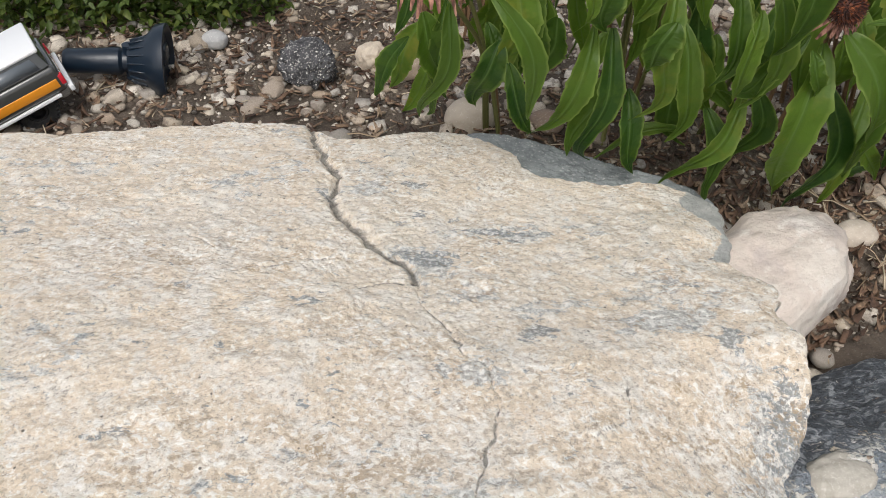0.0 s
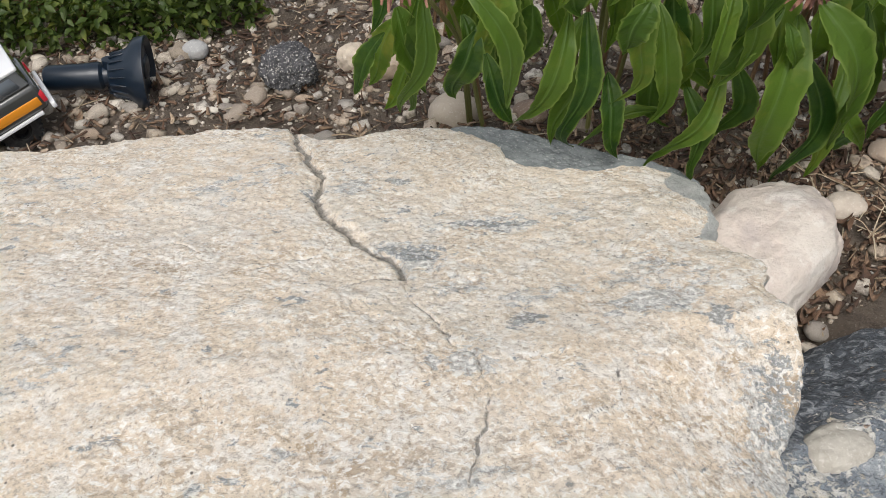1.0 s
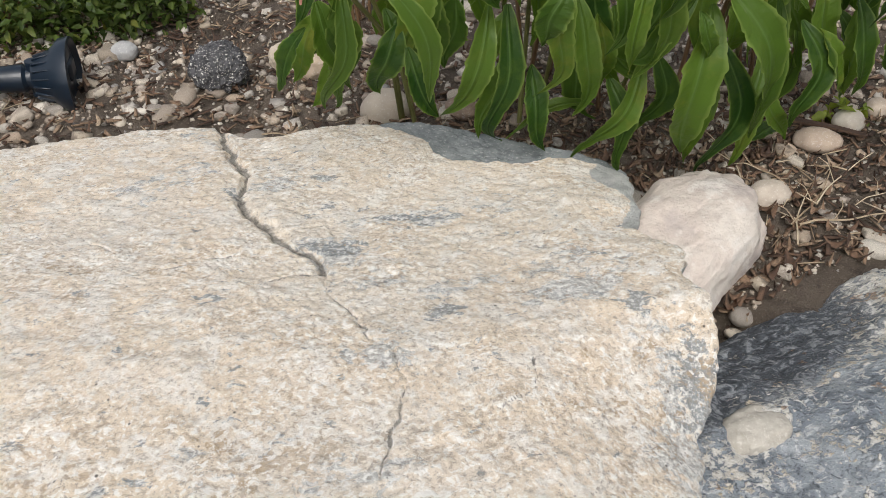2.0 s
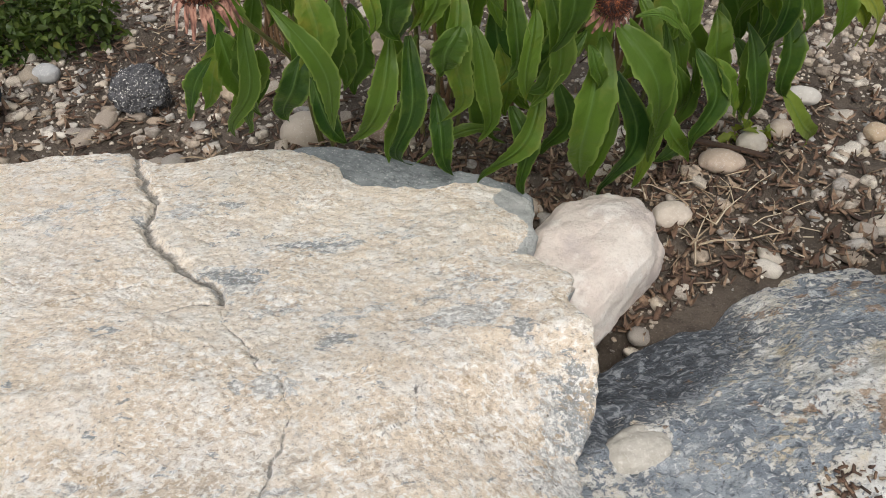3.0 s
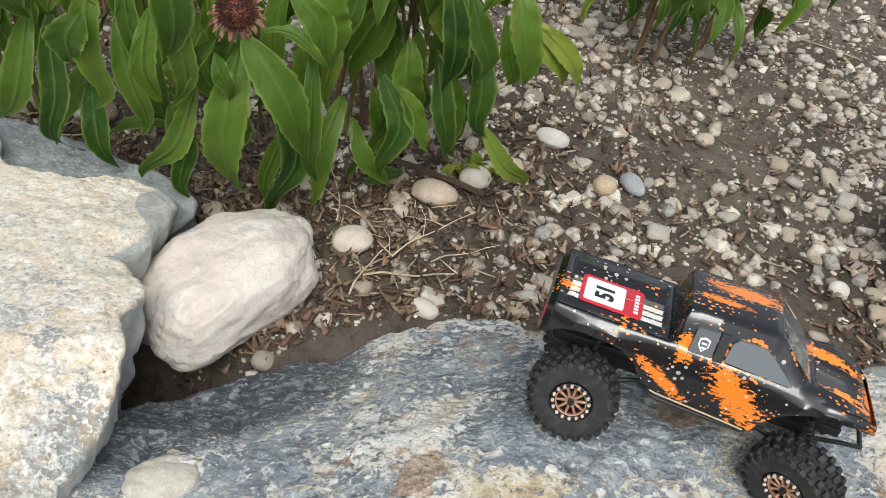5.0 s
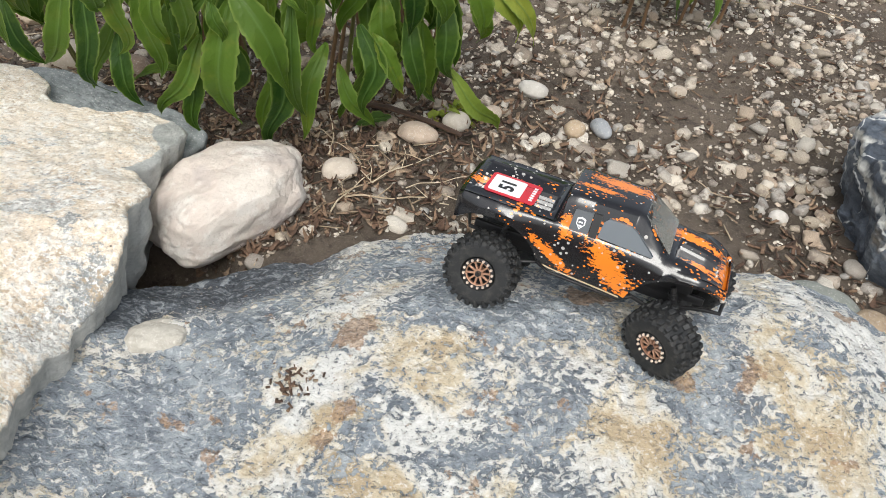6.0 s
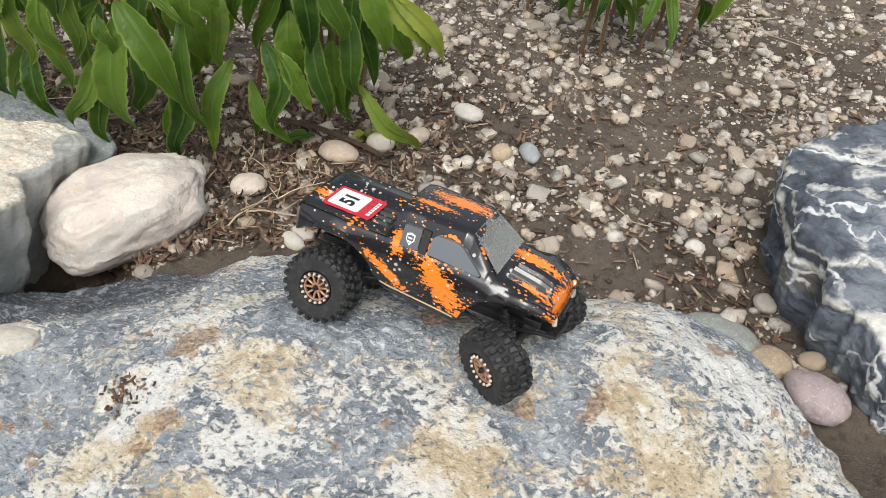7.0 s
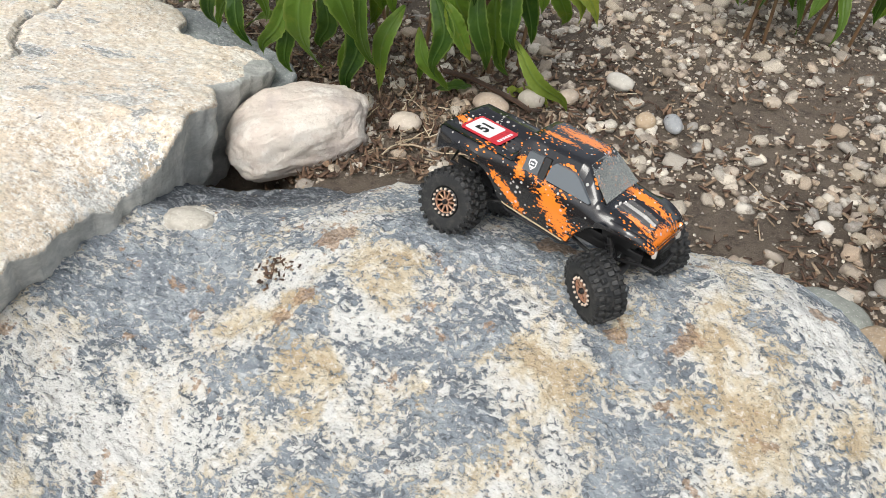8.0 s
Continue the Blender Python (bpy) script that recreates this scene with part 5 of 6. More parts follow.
add_leaf(coneflower, (0.292, 0.680, 0.153), (0.283, 0.690, 0.068), 0.032, rng, LEAF)
add_leaf(coneflower, (0.309, 0.620, 0.226), (0.310, 0.630, 0.077), 0.043, rng, LEAF)
add_leaf(coneflower, (0.336, 0.650, 0.178), (0.338, 0.660, 0.028), 0.038, rng, LEAF)
add_leaf(coneflower, (0.366, 0.630, 0.230), (0.378, 0.645, 0.081), 0.029, rng, LEAF)
add_leaf(coneflower, (0.328, 0.600, 0.252), (0.380, 0.600, 0.227), 0.019, rng, LEAF, face=(0, -0.35, 0.95))
add_leaf(coneflower, (0.349, 0.610, 0.283), (0.382, 0.620, 0.215), 0.029, rng, LEAF)
add_leaf(coneflower, (0.452, 0.720, 0.198), (0.461, 0.730, 0.107), 0.040, rng, LEAF)
add_leaf(coneflower, (0.492, 0.750, 0.154), (0.523, 0.750, 0.051), 0.032, rng, LEAF)
add_leaf(coneflower, (0.530, 0.72, 0.118), (0.606, 0.755, 0.012), 0.028, rng, YELLOW_LEAF)
add_leaf(coneflower, (0.496, 0.680, 0.266), (0.515, 0.680, 0.181), 0.036, rng, LEAF)
add_leaf(coneflower, (0.558, 0.720, 0.225), (0.605, 0.720, 0.153), 0.029, rng, YELLOW_LEAF)
add_leaf(coneflower, (0.243, 0.700, 0.093), (0.157, 0.700, 0.060), 0.022, rng, LEAF, face=(0, -0.35, 0.95))
add_leaf(coneflower, (0.112, 0.620, 0.300), (0.108, 0.620, 0.231), 0.018, rng, LEAF)
add_leaf(coneflower, (0.136, 0.640, 0.295), (0.142, 0.650, 0.219), 0.048, rng, LEAF)
add_leaf(coneflower, (0.065, 0.690, 0.257), (0.071, 0.700, 0.150), 0.038, rng, LEAF)
add_leaf(coneflower, (0.168, 0.630, 0.297), (0.160, 0.640, 0.229), 0.029, rng, LEAF)
add_leaf(coneflower, (0.253, 0.580, 0.340), (0.252, 0.600, 0.214), 0.040, rng, LEAF)
add_leaf(coneflower, (0.221, 0.560, 0.372), (0.216, 0.570, 0.274), 0.022, rng, LEAF)
add_leaf(coneflower, (0.275, 0.580, 0.362), (0.301, 0.570, 0.329), 0.025, rng, LEAF)
add_leaf(coneflower, (0.441, 0.660, 0.338), (0.458, 0.670, 0.238), 0.035, rng, LEAF)
add_leaf(coneflower, (0.472, 0.670, 0.286), (0.484, 0.680, 0.169), 0.038, rng, LEAF)
add_leaf(coneflower, (0.504, 0.630, 0.356), (0.499, 0.630, 0.270), 0.035, rng, LEAF)
add_leaf(coneflower, (0.463, 0.740, 0.197), (0.471, 0.750, 0.099), 0.038, rng, LEAF)
add_leaf(coneflower, (0.363, 0.660, 0.276), (0.385, 0.660, 0.201), 0.051, rng, LEAF)
add_leaf(coneflower, (0.075, 0.570, 0.367), (0.063, 0.570, 0.308), 0.018, rng, LEAF)
add_leaf(coneflower, (0.075, 0.680, 0.303), (0.115, 0.680, 0.266), 0.047, rng, LEAF)
add_leaf(coneflower, (0.152, 0.640, 0.336), (0.152, 0.670, 0.255), 0.062, rng, LEAF)
add_leaf(coneflower, (0.574, 0.680, 0.324), (0.600, 0.680, 0.249), 0.019, rng, YELLOW_LEAF)
add_leaf(coneflower, (0.565, 0.720, 0.229), (0.628, 0.730, 0.146), 0.029, rng, YELLOW_LEAF)
add_leaf(coneflower, (0.424, 0.730, 0.139), (0.430, 0.740, 0.066), 0.032, rng, LEAF)
add_leaf(coneflower, (0.009, 0.700, 0.223), (0.011, 0.710, 0.120), 0.032, rng, LEAF)
add_leaf(coneflower, (-0.001, 0.780, 0.138), (-0.037, 0.780, 0.062), 0.027, rng, LEAF)
add_leaf(coneflower, (0.315, 0.600, 0.245), (0.365, 0.610, 0.131), 0.038, rng, LEAF)
add_leaf(coneflower, (0.293, 0.600, 0.230), (0.302, 0.600, 0.186), 0.021, rng, LEAF)
add_leaf(coneflower, (0.246, 0.600, 0.262), (0.247, 0.620, 0.168), 0.025, rng, LEAF)
add_leaf(coneflower, (0.190, 0.620, 0.242), (0.174, 0.630, 0.193), 0.036, rng, LEAF)
for b_, t_, w_ in (((0.395, 0.690, 0.150), (0.372, 0.660, 0.040), 0.032), ((0.430, 0.700, 0.170), (0.440, 0.690, 0.060), 0.034), ((0.405, 0.720, 0.110), (0.452, 0.715, 0.030), 0.028), ((0.480, 0.710, 0.190), (0.500, 0.705, 0.075), 0.034),
                   ((0.245, 0.665, 0.140), (0.262, 0.650, 0.046), 0.030), ((0.175, 0.680, 0.150), (0.192, 0.672, 0.062), 0.030), ((0.520, 0.720, 0.200), (0.545, 0.715, 0.100), 0.032), ((0.540, 0.700, 0.270), (0.562, 0.700, 0.165), 0.036), ((0.350, 0.680, 0.130), (0.330, 0.668, 0.035), 0.028)):
    add_leaf(coneflower, b_, t_, w_, rng)
# the second row of hanging leaves
for k in range(120):
    x = rng.uniform(-0.03, 0.57)
    zt = rng.uniform(0.14, 0.40)
    p = Vector((x, rng.uniform(0.685, 0.80), zt))
    ln = rng.uniform(0.08, 0.13)
    q = p + Vector((rng.uniform(-0.04, 0.04), rng.uniform(-0.02, 0.03), -ln * rng.uniform(0.75, 1.0)))
    q.z = max(q.z, 0.12 if x < 0.12 else 0.025)
    p.z = max(p.z, q.z + 0.07)
    add_leaf(coneflower, p, q, rng.uniform(0.026, 0.042), rng, None, face=(rng.uniform(-0.7, 0.7), -1.0, rng.uniform(0.1, 0.7)), arch=rng.uniform(0.05, 0.22))
# stems from the crown, and the leaves that fill the clump behind
for k in range(26):
    bx, by = 0.30 + rng.uniform(-0.24, 0.24), 0.86 + rng.uniform(-0.05, 0.09)
    tx, ty, tz = bx + rng.uniform(-0.10, 0.10), by + rng.uniform(-0.16, 0.06), rng.uniform(0.36, 0.55)
    stalk(coneflower, [(bx, by, -0.005), (bx * 0.7 + tx * 0.3, by * 0.75 + ty * 0.25, tz * 0.45), (tx, ty, tz)], 0.0030, 0.0018, RED_STEM if k % 3 else STEM)
    for j in range(3):
        f = rng.uniform(0.35, 1.0)
        p = Vector((bx + (tx - bx) * f, by + (ty - by) * f, tz * f))
        a = rng.uniform(-math.pi, math.pi)
        ln = rng.uniform(0.07, 0.12)
        q = p + Vector((math.cos(a) * ln * 0.6, math.sin(a) * ln * 0.5 - 0.01, -ln * rng.uniform(0.45, 0.85)))
        if q.z > 0.03 and q.y > 0.70:
            add_leaf(coneflower, p, q, rng.uniform(0.026, 0.042), rng, None, face=(math.cos(a), math.sin(a) - 0.6, 0.6))
for at, toward, size, drop in (((0.309, 0.603, 0.265), (0.05, -0.75, 0.65), 0.040, 0.55), ((-0.003, 0.584, 0.300), (0.0, -0.45, 0.9), 0.046, 0.8), ((0.198, 0.66, 0.296), (0.0, -0.3, 0.95), 0.044, 0.75), ((0.0, 0.665, 0.315), (0.1, -0.4, 0.9), 0.042, 0.7)):
    flower_head(coneflower, at, toward, size, rng, drop)
    back = Vector(at) - Vector(toward).normalized() * 0.015
    stalk(coneflower, [back, back + Vector((0.01, 0.05, -0.03)), (at[0] * 0.85 + 0.05, 0.78, 0.14), (at[0] * 0.8 + 0.06, 0.85, -0.005)], 0.0019, 0.0026, STEM, "flower_stem")

# a second clump farther off
far_clump = tagged(new("coneflower"), "second coneflower clump at the far side of the gravel", "flower plant")
for k in range(16):
    bx, by = 0.86 + rng.uniform(-0.14, 0.16), 1.14 + rng.uniform(-0.03, 0.2)
    tz = rng.uniform(0.25, 0.5)
    stalk(far_clump, [(bx, by, -0.005), (bx + rng.uniform(-0.04, 0.04), by - 0.03, tz)], 0.003, 0.0018, RED_STEM)
    for j in range(5):
        p = Vector((bx, by - 0.03, tz * rng.uniform(0.4, 1.0)))
        a = rng.uniform(-math.pi, math.pi)
        ln = rng.uniform(0.07, 0.12)
        add_leaf(far_clump, p, p + Vector((math.cos(a) * ln * 0.6, math.sin(a) * ln * 0.5 - 0.02, -ln * 0.75)), rng.uniform(0.026, 0.04), rng, face=(math.cos(a), math.sin(a) - 0.6, 0.6))
for k in range(26):
    p = Vector((0.74 + rng.random() * 0.34, 1.04 + rng.random() * 0.12, rng.uniform(0.18, 0.34)))
    add_leaf(far_clump, p, p + Vector((rng.uniform(-0.03, 0.03), rng.uniform(-0.03, 0.02), -rng.uniform(0.08, 0.12))), rng.uniform(0.026, 0.04), rng, face=(rng.uniform(-0.6, 0.6), -1, 0.4))
for b_, t_, w_ in (((0.774, 0.98, 0.217), (0.814, 1.0, 0.129), 0.046), ((0.809, 0.98, 0.219), (0.838, 1.0, 0.134), 0.036), ((0.864, 1.0, 0.213), (0.904, 1.02, 0.157), 0.026)):
    add_leaf(far_clump, b_, t_, w_, rng)


# ---- low green shrub behind the spotlight ----
def small_leaves(name, centre, spread, count, size, mat, rng):
    """Many small pointed leaves in one mesh."""
    v, f = [], []
    for k in range(count):
        a, r = rng.uniform(0, 6.28), math.sqrt(rng.random())
        h = rng.random() ** 0.8
        p = Vector((centre[0] + spread[0] * r * math.cos(a), centre[1] + spread[1] * r * math.sin(a), centre[2] + spread[2] * h * (1 - 0.45 * r)))
        q = Euler((rng.uniform(-1.2, 0.5), rng.uniform(-0.7, 0.7), rng.uniform(0, 6.28))).to_matrix()
        s = size * rng.uniform(0.6, 1.3)
        i = len(v)
        for x, y, z in ((0, 0, 0), (0.32, 0.4, 0.10), (0.20, 0.8, 0.02), (0, 1.1, -0.14), (-0.20, 0.8, 0.02), (-0.32, 0.4, 0.10), (0, 0.5, -0.04)):
            v.append(tuple(p + q @ Vector((x, y, z)) * s))
        f += [(i, i + 1, i + 6), (i + 1, i + 2, i + 6), (i + 2, i + 3, i + 6), (i + 3, i + 4, i + 6), (i + 4, i + 5, i + 6), (i + 5, i, i + 6)]
    return raw_mesh(name, v, f, mat)


shrub = tagged(new("shrub"), "low leafy green shrub behind the spotlight", "shrub")
o = new("foliage", small_leaves("foliage", (-0.49, 1.165, 0.0), (0.27, 0.11, 0.13), 5200, 0.014, SHRUB_LEAF, rng))
o.parent = shrub
for k in range(24):
    a = rng.uniform(0, 6.28)
    stalk(shrub, [(-0.49, 1.165, -0.005), (-0.49 + 0.10 * math.cos(a), 1.165 + 0.05 * math.sin(a), 0.06), (-0.49 + 0.26 * math.cos(a), 1.165 + 0.09 * math.sin(a), 0.10)], 0.002, 0.001, RED_STEM, "twig")
sprout = tagged(new("sprout"), "small bright green weed among the gravel", "weed")
o = new("foliage", small_leaves("foliage", (0.555, 0.79, 0.0), (0.030, 0.022, 0.035), 34, 0.016, YELLOW_LEAF, rng))
o.parent = sprout
dry_stems = tagged(new("dead_plant"), "clump of dry brown stems standing in the mulch", "dead plant")
for k in range(40):
    x, y = 0.03 + rng.uniform(-0.06, 0.06), 1.12 + rng.uniform(-0.03, 0.05)
    stalk(dry_stems, [(x, y, -0.005), (x + rng.uniform(-0.02, 0.02), y, 0.10), (x + rng.uniform(-0.05, 0.05), y - 0.02, 0.22)], 0.0022, 0.0016, RED_STEM)
branch = tagged(new("fallen_branch"), "fallen brown twig lying on the gravel", "twig")
stalk(branch, [(0.42, 0.80, 0.012), (0.47, 0.785, 0.016), (0.535, 0.757, 0.012), (0.56, 0.742, 0.010)], 0.0042, 0.0030, BARK, "branch")


# ---- gravel, mulch and straw on the ground ----
def inside(poly, x, y):
    p = np.array(poly)
    c = np.zeros(len(x), bool)
    j = len(p) - 1
    for i in range(len(p)):
        cond = ((p[i, 1] > y) != (p[j, 1] > y)) & (x < (p[j, 0] - p[i, 0]) * (y - p[i, 1]) / (p[j, 1] - p[i, 1] + 1e-12) + p[i, 0])
        c ^= cond
        j = i
    return c


def scatter(n, seed, x0, x1, y0, y1, density):
    r = np.random.RandomState(seed)
    x, y = r.uniform(x0, x1, n), r.uniform(y0, y1, n)
    keep = r.uniform(0, 1, n) < density(x, y)
    for poly in (SLAB, LEDGE, MOTTLED, DARK):
        keep &= ~inside(poly, x, y)
    return x[keep], y[keep]


def bare(x, y):
    """Where the soil lies open between the stones: 0 to 1."""
    p = np.column_stack([x, y, 0 * x])
    b = np.exp(-(((x - 0.80) / 0.15) ** 2 + ((y - 0.87) / 0.06) ** 2)) + np.exp(-(((x - 0.86) / 0.14) ** 2 + ((y - 0.58) / 0.06) ** 2)) + 0.8 * np.exp(-(((x - 1.0) / 0.10) ** 2 + ((y - 1.05) / 0.1) ** 2))
    b = b + 0.9 * np.exp(-(((x + 0.2) / 0.16) ** 2 + ((y - 0.84) / 0.035) ** 2)) + 0.7 * np.exp(-(((x + 0.15) / 0.2) ** 2 + ((y - 1.15) / 0.07) ** 2))
    return np.clip(b + 0.25 * fbm(p, 9, 3, 5), 0, 1)


def under(x, y):
    """The shaded strip of mulch below the coneflowers and round the cobble: 0 to 1."""
    return np.exp(-(((x - 0.26) / 0.24) ** 2 + ((y - 0.76) / 0.13) ** 2)) + np.exp(-(((x - 0.30) / 0.11) ** 2 + ((y - 0.52) / 0.07) ** 2)) + 0.7 * np.exp(-(((x - 0.46) / 0.09) ** 2 + ((y - 0.62) / 0.06) ** 2))


def edge_fade(x, y):
    """The stones thin out towards the far rims of the bed."""
    p = np.column_stack([x, y, 0 * x])
    d = np.hypot((x - 0.45) / 1.30, (y - 0.75) / 1.15) + 0.10 * fbm(p, 4, 3, 17)
    return np.clip((1.0 - d) / 0.25, 0, 1)


def pebble_shapes():
    out = []
    for k in range(9):
        bm = bmesh.new()
        bmesh.ops.create_icosphere(bm, subdivisions=2 if k < 6 else 1, radius=1.0)
        p = np.array([v.co[:] for v in bm.verts])
        pw = (1.0, 0.85, 0.7, 0.55, 0.5, 0.6, 0.5, 0.45, 0.55)[k]
        p = np.sign(p) * np.abs(p) ** pw
        p = p * (1 + (0.18 if k < 2 else 0.40) * fbm(p + 9 * k, 1.3, 3, k))[:, None]
        f = [[v.index for v in fc.verts] for fc in bm.faces]
        bm.free()
        out.append((p * 0.5, np.array(f), k < 3))
    return out


SHAPES = pebble_shapes()


def spin(n, r, tilt=0.5):
    a, b, c = r.uniform(0, 6.283, n), r.uniform(-tilt, tilt, n), r.uniform(-tilt, tilt, n)
    ca, sa, cb, sb, cc, sc = np.cos(a), np.sin(a), np.cos(b), np.sin(b), np.cos(c), np.sin(c)
    z, o = 0 * a, 1 + 0 * a
    Rz = np.stack([ca, -sa, z, sa, ca, z, z, z, o], 1).reshape(-1, 3, 3)
    Ry = np.stack([cb, z, sb, z, o, z, -sb, z, cb], 1).reshape(-1, 3, 3)
    Rx = np.stack([o, z, z, z, cc, -sc, z, sc, cc], 1).reshape(-1, 3, 3)
    return Rz @ Ry @ Rx


def joined(name, x, y, z, sizes, shapes, seed, mat, tilt, label, category):
    """All pieces of one kind in a single mesh."""
    r = np.random.RandomState(seed)
    n = len(x)
    rot = spin(n, r, tilt)
    which = r.randint(0, len(shapes), n)
    V, F, base = [], [], 0
    for k, (p, f, _) in enumerate(shapes):
        idx = np.where(which == k)[0]
        if not len(idx):
            continue
        q = np.einsum("nij,nvj->nvi", rot[idx], p[None] * sizes[idx][:, None, :]) + np.stack([x[idx], y[idx], z[idx]], 1)[:, None, :]
        V.append(q.reshape(-1, 3))
        F.append((f[None] + (np.arange(len(idx)) * len(p))[:, None, None] + base).reshape(-1, f.shape[1]))
        base += len(idx) * len(p)
    return tagged(new(name, raw_mesh(name, np.vstack(V), np.vstack(F), mat, True)), label, category, kind="stuff")


def gravel_sizes(n, r, lo, hi, power):
    s = lo + (hi - lo) * r.uniform(0, 1, n) ** power
    return np.stack([s * r.uniform(1.0, 1.35, n), s * r.uniform(0.75, 1.0, n), s * r.uniform(0.45, 0.8, n)], 1)


r_ = np.random.RandomState(8)
gx_, gy_ = scatter(21000, 1, -0.95, 1.75, 0.40, 1.95, lambda x, y: np.clip(0.80 - 0.85 * bare(x, y) - 0.08 * (x < 0.35) * (y < 1.2) - 0.45 * under(x, y), 0.04, 1) * edge_fade(x, y))
gs_ = gravel_sizes(len(gx_), r_, 0.0045, 0.019, 2.2)
joined("gravel", gx_, gy_, ground_z(gx_, gy_) + gs_[:, 2] * 0.18, gs_, SHAPES, 3, GRAVEL, 0.5, "mixed beige, white and grey gravel over soil", "gravel")
fx_, fy_ = scatter(36000, 2, -0.95, 1.75, 0.40, 1.8, lambda x, y: np.clip(0.85 - 0.55 * bare(x, y), 0.1, 1) * edge_fade(x, y))
fs_ = gravel_sizes(len(fx_), r_, 0.0018, 0.005, 1.5)
joined("grit", fx_, fy_, ground_z(fx_, fy_) + fs_[:, 2] * 0.2, fs_, SHAPES[6:], 5, GRAVEL, 0.8, "fine stony grit between the gravel", "gravel")


def chip_shapes():
    out = []
    for k in range(4):
        p = np.array([(x * 0.5, y * 0.5 * (1 if x < 0 else 0.55 + 0.12 * k), z * 0.5) for x in (-1, 1) for y in (-1, 1) for z in (-1, 1)])
        p = p + 0.06 * np.random.RandomState(k).uniform(-1, 1, p.shape)
        f = np.array([(0, 1, 3, 2), (4, 6, 7, 5), (0, 4, 5, 1), (2, 3, 7, 6), (0, 2, 6, 4), (1, 5, 7, 3)])
        out.append((p, f, False))
    return out


CHIPS = chip_shapes()
cx_, cy_ = scatter(40000, 6, -0.95, 1.6, 0.40, 1.8, lambda x, y: np.clip(0.12 + 0.95 * np.exp(-(((x - 0.30) / 0.36) ** 2 + ((y - 0.74) / 0.16) ** 2)) + 0.7 * np.exp(-(((x - 0.40) / 0.12) ** 2 + ((y - 0.55) / 0.06) ** 2)) + 0.28 * (x < 0.05) + 0.45 * np.exp(-(((x - 0.95) / 0.07) ** 2 + ((y - 0.56) / 0.09) ** 2)), 0, 1))
n_ = len(cx_)
cs_ = np.stack([r_.uniform(0.004, 0.019, n_), r_.uniform(0.0014, 0.0055, n_), r_.uniform(0.0006, 0.0022, n_)], 1)
joined("mulch", cx_, cy_, ground_z(cx_, cy_) + 0.003 + r_.uniform(0, 0.004, n_), cs_, CHIPS, 7, BARK, 0.35, "brown shredded bark mulch", "mulch")
sx_, sy_ = scatter(3600, 9, -0.9, 1.6, 0.40, 1.8, lambda x, y: np.clip(0.07 + 0.8 * np.exp(-(((x - 0.42) / 0.22) ** 2 + ((y - 0.66) / 0.14) ** 2)) + 0.3 * (x < 0.1), 0, 1))
n_ = len(sx_)
ss_ = np.stack([r_.uniform(0.008, 0.030, n_), r_.uniform(0.0007, 0.0015, n_), r_.uniform(0.0006, 0.0013, n_)], 1)
joined("straw", sx_, sy_, ground_z(sx_, sy_) + 0.006 + r_.uniform(0, 0.005, n_), ss_, CHIPS, 11, STRAW, 0.12, "dry straw and broken stalks", "straw")

lx_, ly_ = scatter(5200, 14, -0.5, 1.0, 0.46, 1.15, lambda x, y: np.clip(0.05 + 0.85 * np.exp(-(((x - 0.38) / 0.20) ** 2 + ((y - 0.66) / 0.15) ** 2)) + 0.6 * np.exp(-(((x - 0.34) / 0.08) ** 2 + ((y - 0.53) / 0.05) ** 2)) + 0.06 * (x < 0.1), 0, 1))
n_ = len(lx_)
ls_ = np.stack([r_.uniform(0.008, 0.021, n_), r_.uniform(0.004, 0.010, n_), r_.uniform(0.0006, 0.0012, n_)], 1)


def curled_shapes():
    out = []
    for k in range(4):
        u = np.linspace(-0.5, 0.5, 6)
        p = np.array([(a, b * (1 - 3.2 * a * a) * (1 + 0.3 * math.sin(9 * a + k)), 6.0 * (a * a * (1.5 + k * 0.5) - 0.6 * b * b + 0.25 * a * b)) for a in u for b in (-0.5, 0.0, 0.5)])
        f = np.array([(3 * i + j, 3 * i + j + 1, 3 * i + j + 4, 3 * i + j + 3) for i in range(5) for j in range(2)])
        out.append((p, f, False))
    return out


ls_[:, 2] = 0.0028
joined("leaf_litter", lx_, ly_, ground_z(lx_, ly_) + 0.005 + r_.uniform(0, 0.004, n_), ls_, curled_shapes(), 15, BARK, 0.22, "curled dry brown leaves on the soil", "leaf litter")

# the larger gravel stones, each a piece of its own
PEB = [raw_mesh("gravel_stone", p, f, GRAVEL, True) for p, f, _ in SHAPES[:6]]
px_, py_ = scatter(1500, 12, -0.55, 1.15, 0.42, 1.25, lambda x, y: np.clip(0.9 - 0.8 * bare(x, y) - 0.7 * under(x, y), 0.05, 1))
for k in range(min(290, len(px_))):
    s = float(r_.uniform(0.013, 0.026) * (0.8 + 0.3 * r_.uniform()))
    o = new("gravel_stone", PEB[k % 6])
    o.matrix_basis = pose(px_[k], py_[k], float(ground_z(px_[k], py_[k])[0]) + s * 0.16, r_.uniform(-20, 20), r_.uniform(-20, 20), r_.uniform(0, 360)) @ Matrix.Diagonal((s * r_.uniform(1, 1.3), s * r_.uniform(0.8, 1), s * r_.uniform(0.5, 0.75), 1))
    o.parent = ground
# stones that stand out
def marked_stone(x, y, size, col, dark, turn, seed, label):
    rest("pebble", blob_mesh("pebble", size, tinted_stone("pebble_stone", col, dark), seed, 4, 0.08), x, y, turn, label, "pebble", 0.003)


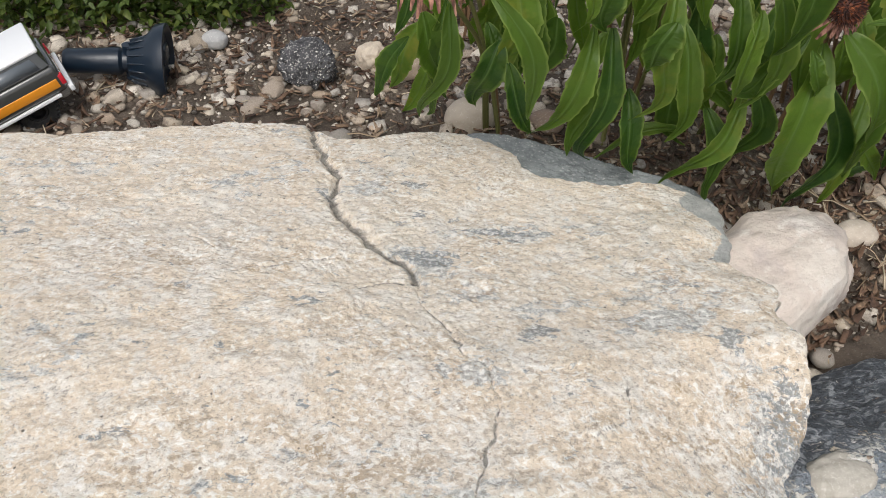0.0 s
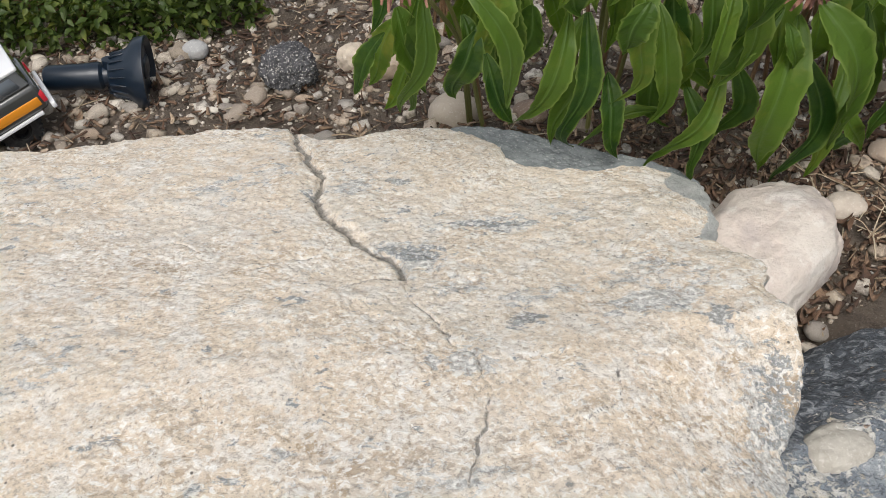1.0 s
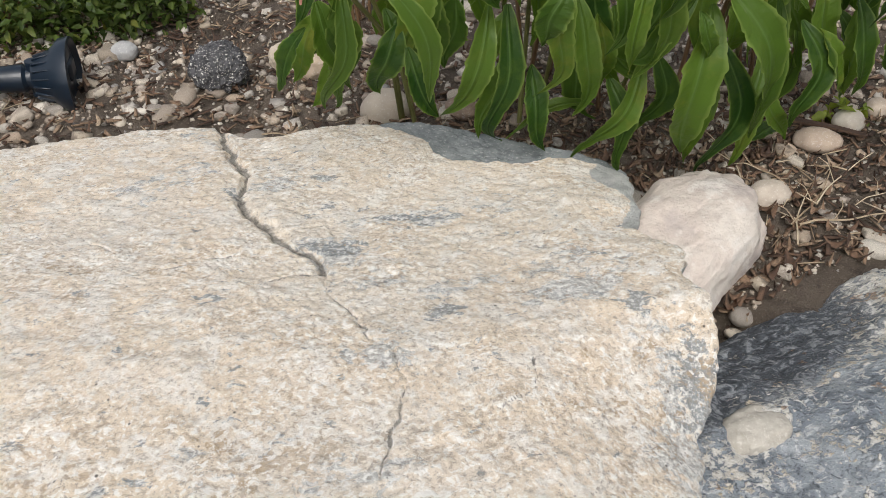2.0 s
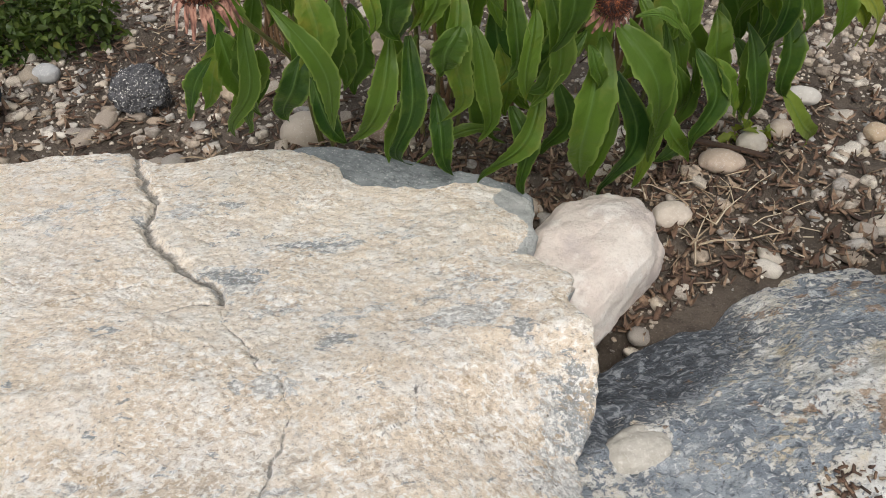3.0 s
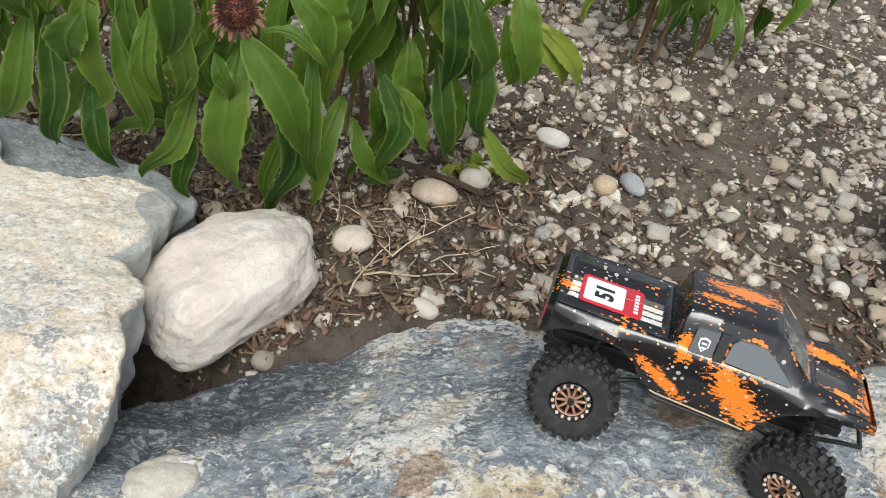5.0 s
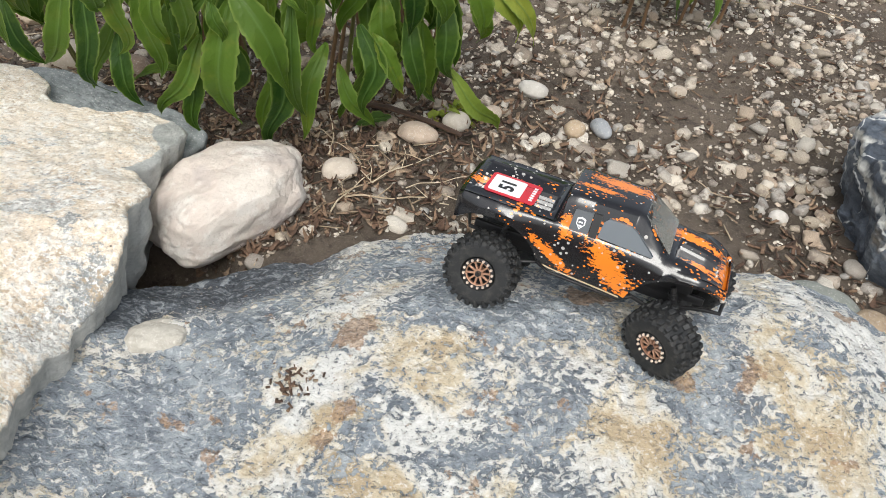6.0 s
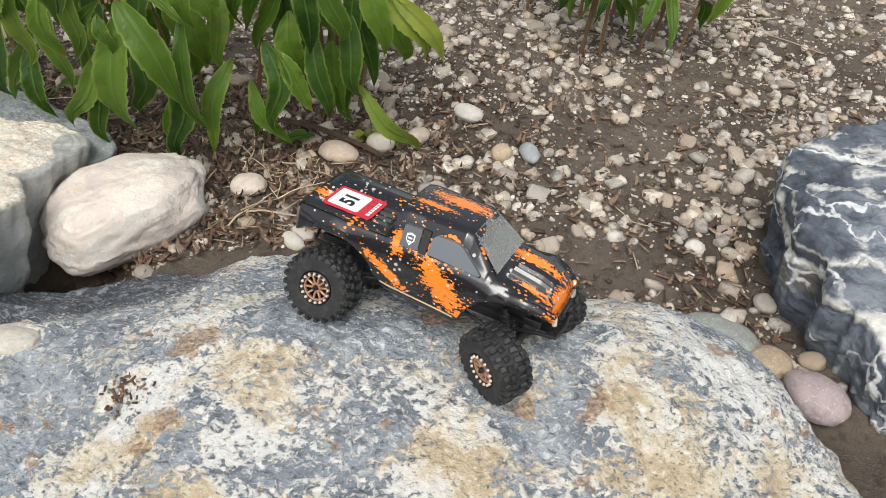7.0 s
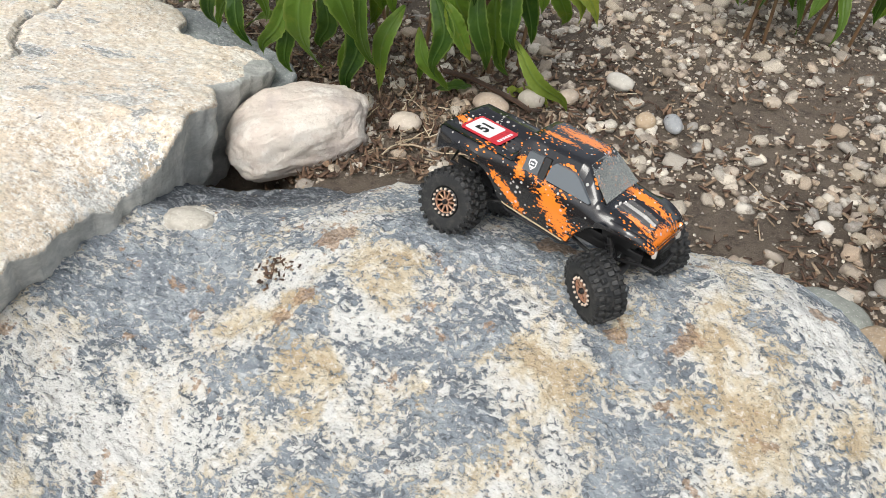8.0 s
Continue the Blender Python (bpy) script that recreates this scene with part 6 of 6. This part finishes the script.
marked_stone(0.662, 0.872, (0.042, 0.030, 0.024), (0.56, 0.53, 0.48), (0.46, 0.43, 0.38), -25, 31, "smooth pale grey oval pebble on gravel")
marked_stone(0.710, 0.780, (0.030, 0.029, 0.024), (0.46, 0.36, 0.24), (0.38, 0.28, 0.19), 0, 32, "round tan pebble on gravel")
marked_stone(0.746, 0.788, (0.024, 0.040, 0.020), (0.33, 0.34, 0.35), (0.27, 0.28, 0.29), 20, 33, "oblong grey pebble on gravel")
marked_stone(0.554, 0.775, (0.036, 0.032, 0.028), (0.58, 0.53, 0.45), (0.48, 0.42, 0.35), 10, 34, "rounded cream pebble on gravel")
marked_stone(0.505, 0.742, (0.050, 0.036, 0.026), (0.50, 0.40, 0.31), (0.40, 0.31, 0.24), -10, 35, "flat buff stone on mulch")
marked_stone(0.415, 0.648, (0.044, 0.034, 0.024), (0.56, 0.49, 0.41), (0.45, 0.38, 0.31), 15, 36, "pale buff stone beside the cobble")
marked_stone(0.933, 0.620, (0.022, 0.020, 0.016), (0.60, 0.57, 0.52), (0.5, 0.46, 0.41), 0, 37, "small white pebble on bare soil")
marked_stone(0.875, 0.905, (0.026, 0.022, 0.018), (0.45, 0.38, 0.30), (0.36, 0.30, 0.24), 0, 38, "small tan pebble on gravel")
marked_stone(0.600, 0.800, (0.032, 0.026, 0.022), (0.50, 0.42, 0.33), (0.42, 0.34, 0.27), 50, 39, "rounded buff pebble under a leaf")


# ---- loose twigs, a fallen leaf and debris ----
def dry_twig(x, y, turn, length, bend, r):
    t = tagged(new("dry_twig"), "thin pale dry twig lying on the mulch", "twig", "twigs by the cobble")
    t.matrix_basis = pose(x, y, float(ground_z(x, y)[0]) + 0.007, 0, 0, turn)
    pts = [(length * (k / 5 - 0.5), 0.5 * bend * math.sin(math.pi * k / 5), 0.003 * math.sin(k * 1.7) + 0.002) for k in range(6)]
    stalk(t, pts, r * 0.7, r * 0.4, STRAW, "twig_stem")
    stalk(t, [pts[2], (pts[2][0] + length * 0.16, pts[2][1] + length * 0.14, 0.006), (pts[2][0] + length * 0.22, pts[2][1] + length * 0.26, 0.005)], r * 0.45, r * 0.25, STRAW, "side_shoot")


for x, y, turn, length, bend, r in ((0.432, 0.606, 62, 0.085, 0.010, 0.0015), (0.455, 0.640, 48, 0.110, -0.012, 0.0013), (0.470, 0.600, 4, 0.090, 0.004, 0.0017), (0.500, 0.665, 40, 0.120, 0.012, 0.0014), (0.425, 0.700, 110, 0.080, 0.010, 0.0016),
                                     (0.395, 0.725, 95, 0.090, -0.012, 0.0018), (0.530, 0.640, 22, 0.080, 0.006, 0.0012), (0.480, 0.700, 150, 0.070, 0.008, 0.0013), (0.365, 0.640, 78, 0.060, 0.004, 0.0014), (1.12, 1.28, -38, 0.300, 0.012, 0.0022), (0.87, 0.66, 140, 0.06, 0.006, 0.0011), (0.10, 0.80, 5, 0.11, 0.004, 0.0015), (-0.06, 0.815, -8, 0.09, 0.004, 0.0014)):
    dry_twig(x, y, turn, length, bend, r)
fallen = tagged(new("fallen_leaf"), "green fallen leaf lying on the mulch", "leaf")
add_leaf(fallen, (0.470, 0.770, 0.012), (0.425, 0.742, 0.014), 0.024, rng, LEAF, face=(0, -0.2, 1), arch=0.1)
dx_, dy_ = np.random.RandomState(5).normal(0.407, 0.011, 46), np.random.RandomState(6).normal(0.284, 0.008, 46)
ds_ = np.stack([r_.uniform(0.003, 0.008, 46), r_.uniform(0.001, 0.003, 46), r_.uniform(0.0006, 0.0015, 46)], 1)
joined("bark_crumbs", dx_, dy_, mottled_top(dx_, dy_) + 0.0015, ds_, CHIPS, 21, BARK, 0.5, "reddish bark crumbs caught in a hollow of the boulder", "mulch")
